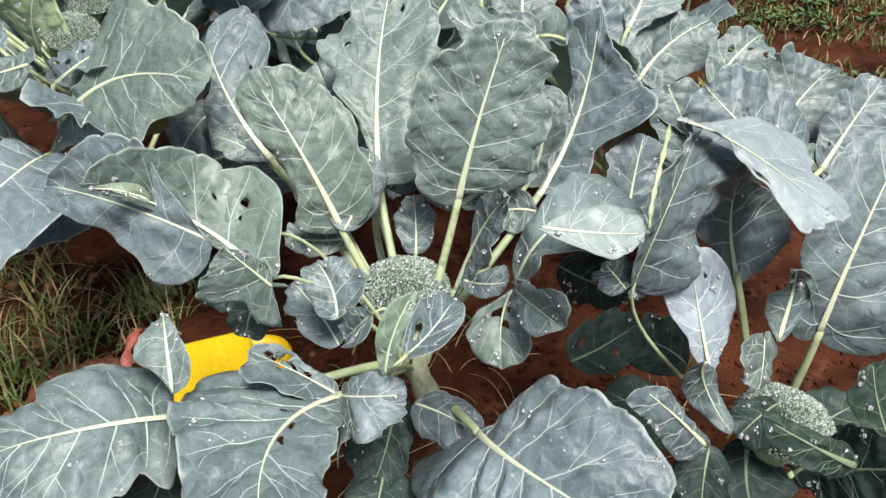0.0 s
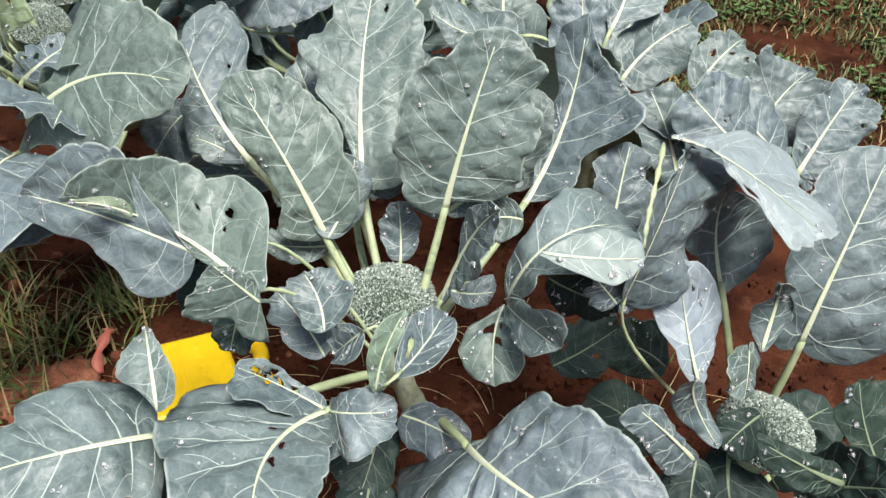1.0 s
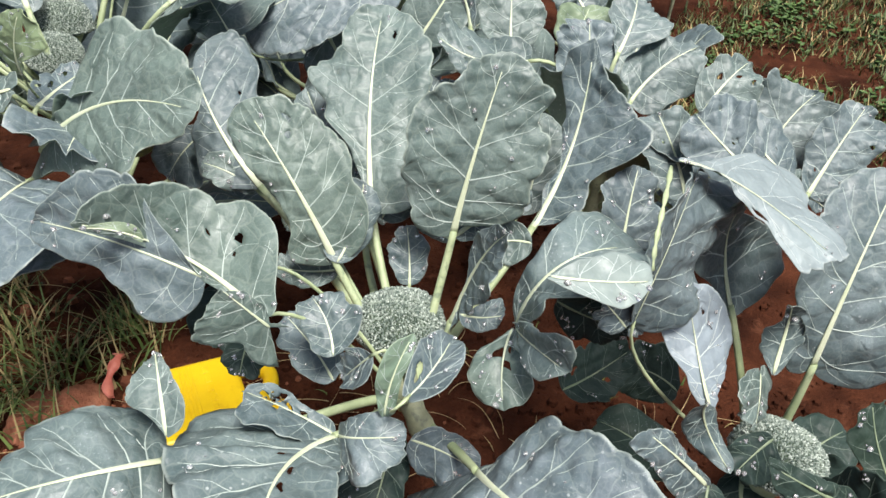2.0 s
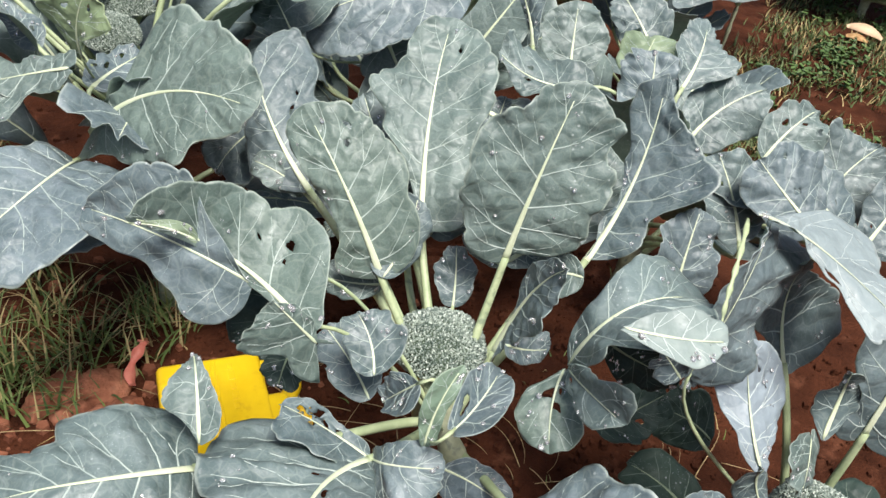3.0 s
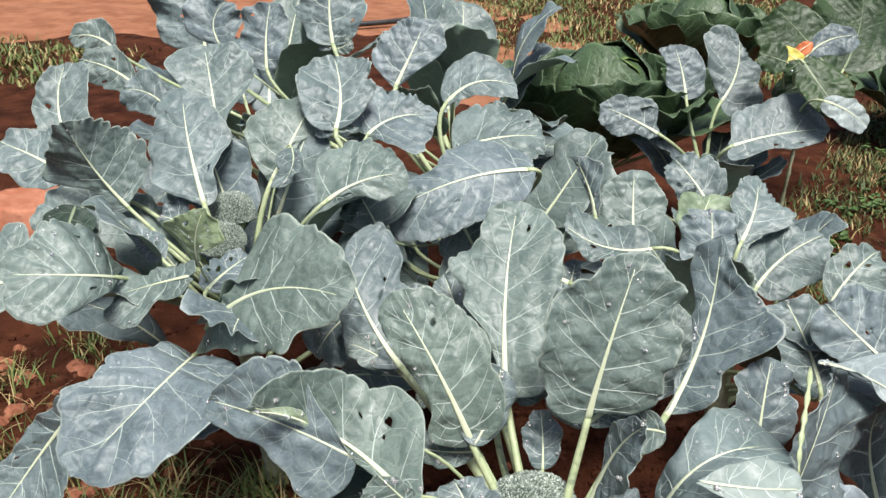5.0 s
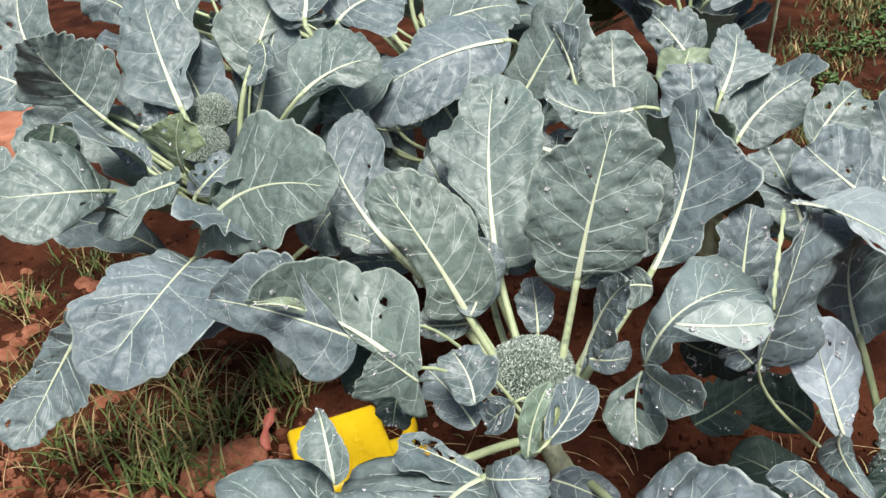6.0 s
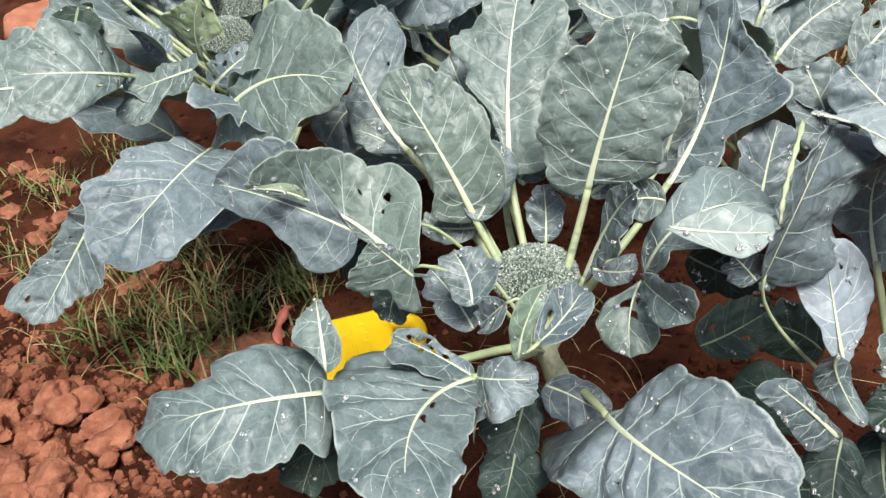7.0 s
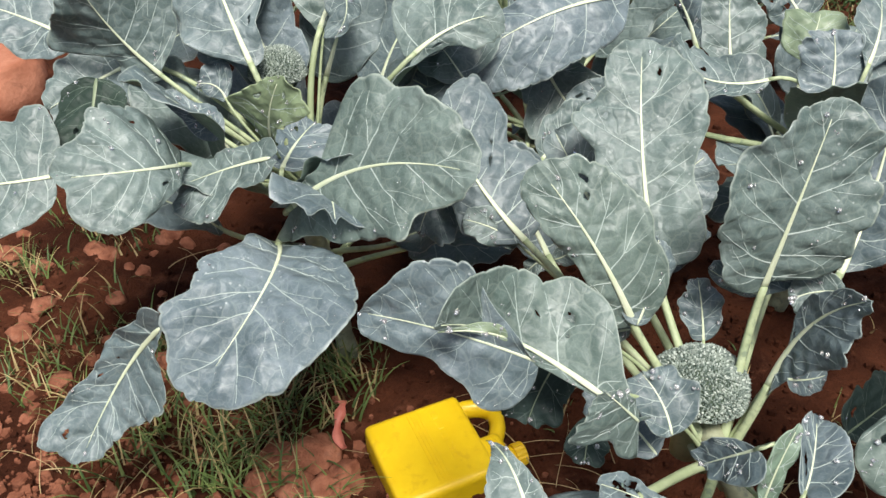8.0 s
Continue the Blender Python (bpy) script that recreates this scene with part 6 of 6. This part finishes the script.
# ---- ribbon, husk, stone ----
def strip(name, line, half, up, material, label, category):
    """A curled strip of thin sheet with some thickness."""
    verts, faces = [], []
    n = len(line)
    for i, p in enumerate(line):
        d = (line[min(i + 1, n - 1)] - line[max(i - 1, 0)]).normalized()
        s = d.cross(Vector(up)).normalized() * half[i]
        t = s.cross(d).normalized() * 0.0012
        verts += [p + s + t, p - s + t, p - s - t, p + s - t]
    for i in range(n - 1):
        for k in range(4):
            j = (k + 1) % 4
            faces.append((4 * i + k, 4 * i + j, 4 * i + 4 + j, 4 * i + 4 + k))
    faces += [(0, 1, 2, 3), (4 * n - 1, 4 * n - 2, 4 * n - 3, 4 * n - 4)]
    return tagged(part(name, mesh_from(name, verts, faces), material), label, category)


line = bezier(Vector((-0.583, 1.298, 0.03)), Vector((-0.545, 1.28, 0.07)), Vector((-0.6, 1.235, 0.012)), Vector((-0.548, 1.188, 0.02)), 20)
strip("plastic_strip", line, [0.009 + 0.003 * math.sin(i * 0.9) for i in range(20)], (0.3, 0.2, 0.9), RIBBON, "curled strip of faded red plastic on the soil", "plastic scrap")
line = bezier(Vector((1.73, 4.53, 0.05)), Vector((1.79, 4.51, 0.07)), Vector((1.85, 4.49, 0.065)), Vector((1.91, 4.48, 0.03)), 12)
strip("dry_husk", line, [0.012 + 0.026 * math.sin(i / 11 * math.pi) for i in range(12)], (0.05, -0.45, 0.9), PEEL, "pale dry curled husk lying on weeds", "husk")
line = bezier(Vector((1.72, 4.46, 0.02)), Vector((1.76, 4.45, 0.035)), Vector((1.79, 4.44, 0.03)), Vector((1.83, 4.44, 0.015)), 10)
strip("dry_husk", line, [0.012 + 0.016 * math.sin(i / 9 * math.pi) for i in range(10)], (0.0, -0.3, 0.9), BROWN, "small brown dry husk lying on weeds", "husk")

bm = bmesh.new()
bmesh.ops.create_icosphere(bm, subdivisions=4, radius=1)
for vert in bm.verts:
    p = vert.co.copy()
    k = 1 + 0.14 * noise.noise(p * 1.6) + 0.06 * noise.noise(p * 5) + 0.03 * noise.noise(p * 11)
    vert.co = Vector((p.x * k * 0.19, p.y * k * 0.17, min(p.z * k, 0.55 + 0.05 * noise.noise(p * 4)) * 0.2))
stone = part("stone", bm, STONE)
stone.location = (-2.09, 2.6, 0.04)
tagged(stone, "flat-topped red laterite stone at the edge of the bed", "stone")


# ---- cabbages and their neighbours ----
def wrap_leaf(ob, r, z, turn, lean, span, skin, seed):
    """A leaf wrapped round the heart, its free edge standing off a little."""
    n, rings = 30, 12
    axis = Vector((math.cos(turn) * math.sin(radians(lean)), math.sin(turn) * math.sin(radians(lean)), math.cos(radians(lean))))
    low = Vector((math.cos(turn), math.sin(turn), -1.2))
    e1 = (low - axis * low.dot(axis)).normalized()
    e2 = axis.cross(e1)
    verts, faces, uv = [axis * r], [], [(0.5, 0.0)]
    for j in range(1, rings + 1):
        f = j / rings
        for i in range(n):
            a = 2 * math.pi * i / n
            rho = radians(span) * f * (1 + 0.12 * math.sin(3 * a + seed) + 0.06 * math.sin(7 * a + 2 * seed))
            d = axis * math.cos(rho) + (e1 * math.cos(a) + e2 * math.sin(a)) * math.sin(rho)
            flare = 1 + (0.13 + 0.05 * math.sin(5 * a + seed)) * f ** 4 * max(0.0, -math.cos(a)) + 0.02 * noise.noise(d * 5 + Vector((seed, 0, 0)))
            verts.append(d * r * flare)
            uv.append((i / n * 14, 0.1 + 0.9 * f))
    for i in range(n):
        k = (i + 1) % n
        faces.append((0, 1 + i, 1 + k))
        for j in range(rings - 1):
            faces.append((1 + j * n + i, 1 + (j + 1) * n + i, 1 + (j + 1) * n + k, 1 + j * n + k))
    mesh = mesh_from("heart_leaf", verts, faces)
    layer = mesh.uv_layers.new(name="vein")
    layer.data.foreach_set("uv", np.array([uv[l.vertex_index] for l in mesh.loops], "f").ravel())
    leafy = part("heart_leaf", mesh, skin, ob, "green leaf wrapped round the heart")
    leafy.location = (0, 0, z)
    thick = leafy.modifiers.new("thickness", "SOLIDIFY")
    thick.thickness = 0.0015


def cabbage(x, y, z, r, seed, label, skin=None):
    ob = thing("cabbage", x, y, 0.0, label, "cabbage", "cabbages")
    g = random.Random(seed)
    CROWN[ob.name] = Vector((x, y, z * 0.4))
    stem(ob, [(x, y, -0.03), (x, y, z * 0.5), (x, y, z)], 0.025, 0.03)
    for i in range(9):
        wrap_leaf(ob, r * (0.5 + 0.012 * i), z + r * 0.05, i * 2.4 + g.uniform(-0.2, 0.2), 20 + 6.5 * i, g.uniform(46, 58), CABBAGE_HEART if i < 4 else skin or CABBAGE, seed + i)
    for i in range(15):
        a = i * 2.4 + g.uniform(-0.2, 0.2)
        ring = i / 14
        up = 74 - 44 * ring + g.uniform(-6, 6)
        d = r * (0.42 + 0.2 * ring)
        at = (x + math.cos(a) * d, y + math.sin(a) * d, z - r * 0.35 - r * 0.1 * ring)
        s = r * (0.85 + 0.3 * ring)
        leaf(ob, at=at, turn=(up, g.uniform(-8, 8), math.degrees(a) - 90), length=s, arch=-0.1 if i < 8 else 0.04, bow=g.uniform(-0.05, 0.05), wide=(s * 0.6, s * 0.6),
             fold=(14, 14), curl=(-6, -6), peak=0.55, base=0.45, tip=0.42, wave=0.1, root=AUTO(ob, at), fine=False, skin=skin or CABBAGE, back=CABBAGE, veins=11, rib=0.006)
    return ob


CABBAGE_HEART = leaf_material("pale cabbage heart leaf", (0.06, 0.11, 0.025), (0.11, 0.18, 0.04), (0.14, 0.2, 0.07), (0.2, 0.27, 0.09), ribbed=True)
cabbage(0.09, 3.32, 0.5, 0.37, 3, "dark green cabbage with a pale heart beside broccoli")
cabbage(1.95, 5.0, 0.27, 0.34, 5, "dark green cabbage at the path's edge")
cabbage(0.7, 5.7, 0.4, 0.42, 7, "dark green cabbage further down the bed")


for x, y, r, word in ((2.75, 8.4, 0.4, "broken"), (3.5, 8.6, 0.36, "rounded")):
    bm = bmesh.new()
    bmesh.ops.create_icosphere(bm, subdivisions=4, radius=1)
    for vert in bm.verts:
        p = vert.co.copy()
        k = 1 + 0.2 * noise.noise(p * 1.6 + Vector((x, y, 0))) + 0.07 * noise.noise(p * 5)
        vert.co = Vector((p.x * k, p.y * k * 0.8, p.z * k * 0.8)) * r
    rock = part("stone", bm, CLOD)
    rock.location = (x, y, r * 0.55)
    tagged(rock, word + " red laterite stone beside the grass", "stone")

# pale earth beyond the bed, and the black hose on it
def patch(x, y, rx, ry, z, label):
    """An irregular sheet of dry earth with a low crown."""
    pv, pf = [], []
    for j in range(1, 9):
        for i in range(40):
            a = i * math.pi / 20
            k = (1 + 0.2 * math.sin(3 * a + x) + 0.1 * math.sin(7 * a + y)) * j / 8
            px, py = x + math.cos(a) * rx * k, y + math.sin(a) * ry * k
            pv.append((px, py, ground_height(px, py) + z * (1 - (j / 8) ** 4) - 0.004))
    pv.append((x, y, ground_height(x, y) + z))
    for i in range(40):
        k = (i + 1) % 40
        pf.append((i, k, 320))
        for j in range(7):
            pf.append((j * 40 + i, (j + 1) * 40 + i, (j + 1) * 40 + k, j * 40 + k))
    tagged(part("path", mesh_from("path", pv, pf), DUST), label, "path", kind="structure")


# paler patch: the sunlit brightness of the open soil is put into its colour
patch(-0.7, 6.3, 0.9, 1.2, 0.025, "bare dry red earth between the rows, sunlit tone in its colour")
patch(-4.5, 8.8, 3.3, 3.0, 0.03, "dry trodden red earth beyond the bed")
line = bezier(Vector((-2.2, 9.5, 0.05)), Vector((-1.5, 8.6, 0.06)), Vector((-1.6, 7.9, 0.05)), Vector((-2.4, 7.4, 0.04)), 24)
HOSE = plain("black rubber hose", (0.02, 0.02, 0.02), (0.04, 0.04, 0.04), 20, 0.5)
tagged(part("hose", mesh_from("hose", *tube(line, [0.025] * 24, 8)), HOSE), "black rubber hose lying on pale earth", "hose")

# ---- weeds on the path, water on the leaves ----
g = random.Random(31)
verts, faces = [], []
for _ in range(90):
    x, y = g.uniform(1.0, 3.2), g.uniform(2.9, 5.6)
    if x < 0.42 * (y - 1.15):
        continue
    size = g.uniform(0.05, 0.16)
    for _ in range(int(260 * size)):
        a, d = g.uniform(0, 6.283), size * math.sqrt(g.random())
        wx, wy = x + math.cos(a) * d, y + math.sin(a) * d
        c = Vector((wx, wy, ground_height(wx, wy) + 0.012 + g.uniform(0, 0.045)))
        w, r = g.uniform(0, 6.283), g.uniform(0.006, 0.016)
        e1 = Vector((math.cos(w), math.sin(w), g.uniform(-0.3, 0.5))).normalized()
        e2 = e1.cross(Vector((0, 0, 1))).normalized()
        n0 = len(verts)
        verts += [c + Vector((0, 0, -0.003)), c - e1 * r * 1.3 - Vector((0, 0, 0.02))]
        for k in range(7):
            t = math.pi * (k / 3 - 1)
            verts.append(c + e1 * math.cos(t) * r * 1.4 + e2 * math.sin(t) * r * 0.85 + Vector((0, 0, 0.004)))
        for k in range(6):
            faces.append((n0, n0 + 2 + k, n0 + 3 + k))
        faces.append((n0, n0 + 1, n0 + 2))
weeds = part("weeds", mesh_from("weeds", verts, faces), WEED)
tagged(weeds, "low green weeds with small leaves along the path", "weeds", kind="stuff")

verts, faces = [], []
for c, up, r in DROPS:
    e1 = up.cross(Vector((0.3, 0.2, 0.1))).normalized()
    e2 = up.cross(e1)
    n0 = len(verts)
    for h, k in ((0.05, 1.0), (0.45, 0.85), (0.75, 0.5)):
        for i in range(8):
            a = i * math.pi / 4
            verts.append(c + (e1 * math.cos(a) + e2 * math.sin(a)) * r * k + up * r * (h + 0.3))
    verts.append(c + up * r * 1.15)
    for s in range(2):
        for i in range(8):
            j = (i + 1) % 8
            faces.append((n0 + s * 8 + i, n0 + s * 8 + j, n0 + s * 8 + 8 + j, n0 + s * 8 + 8 + i))
    for i in range(8):
        faces.append((n0 + 16 + i, n0 + 16 + (i + 1) % 8, n0 + 24))
    faces.append(tuple(n0 + i for i in range(8))[::-1])
drops = part("water_drops", mesh_from("water_drops", verts, faces), DROP)
tagged(drops, "small clear water drops beading on the waxy leaves", "water drops", kind="stuff")
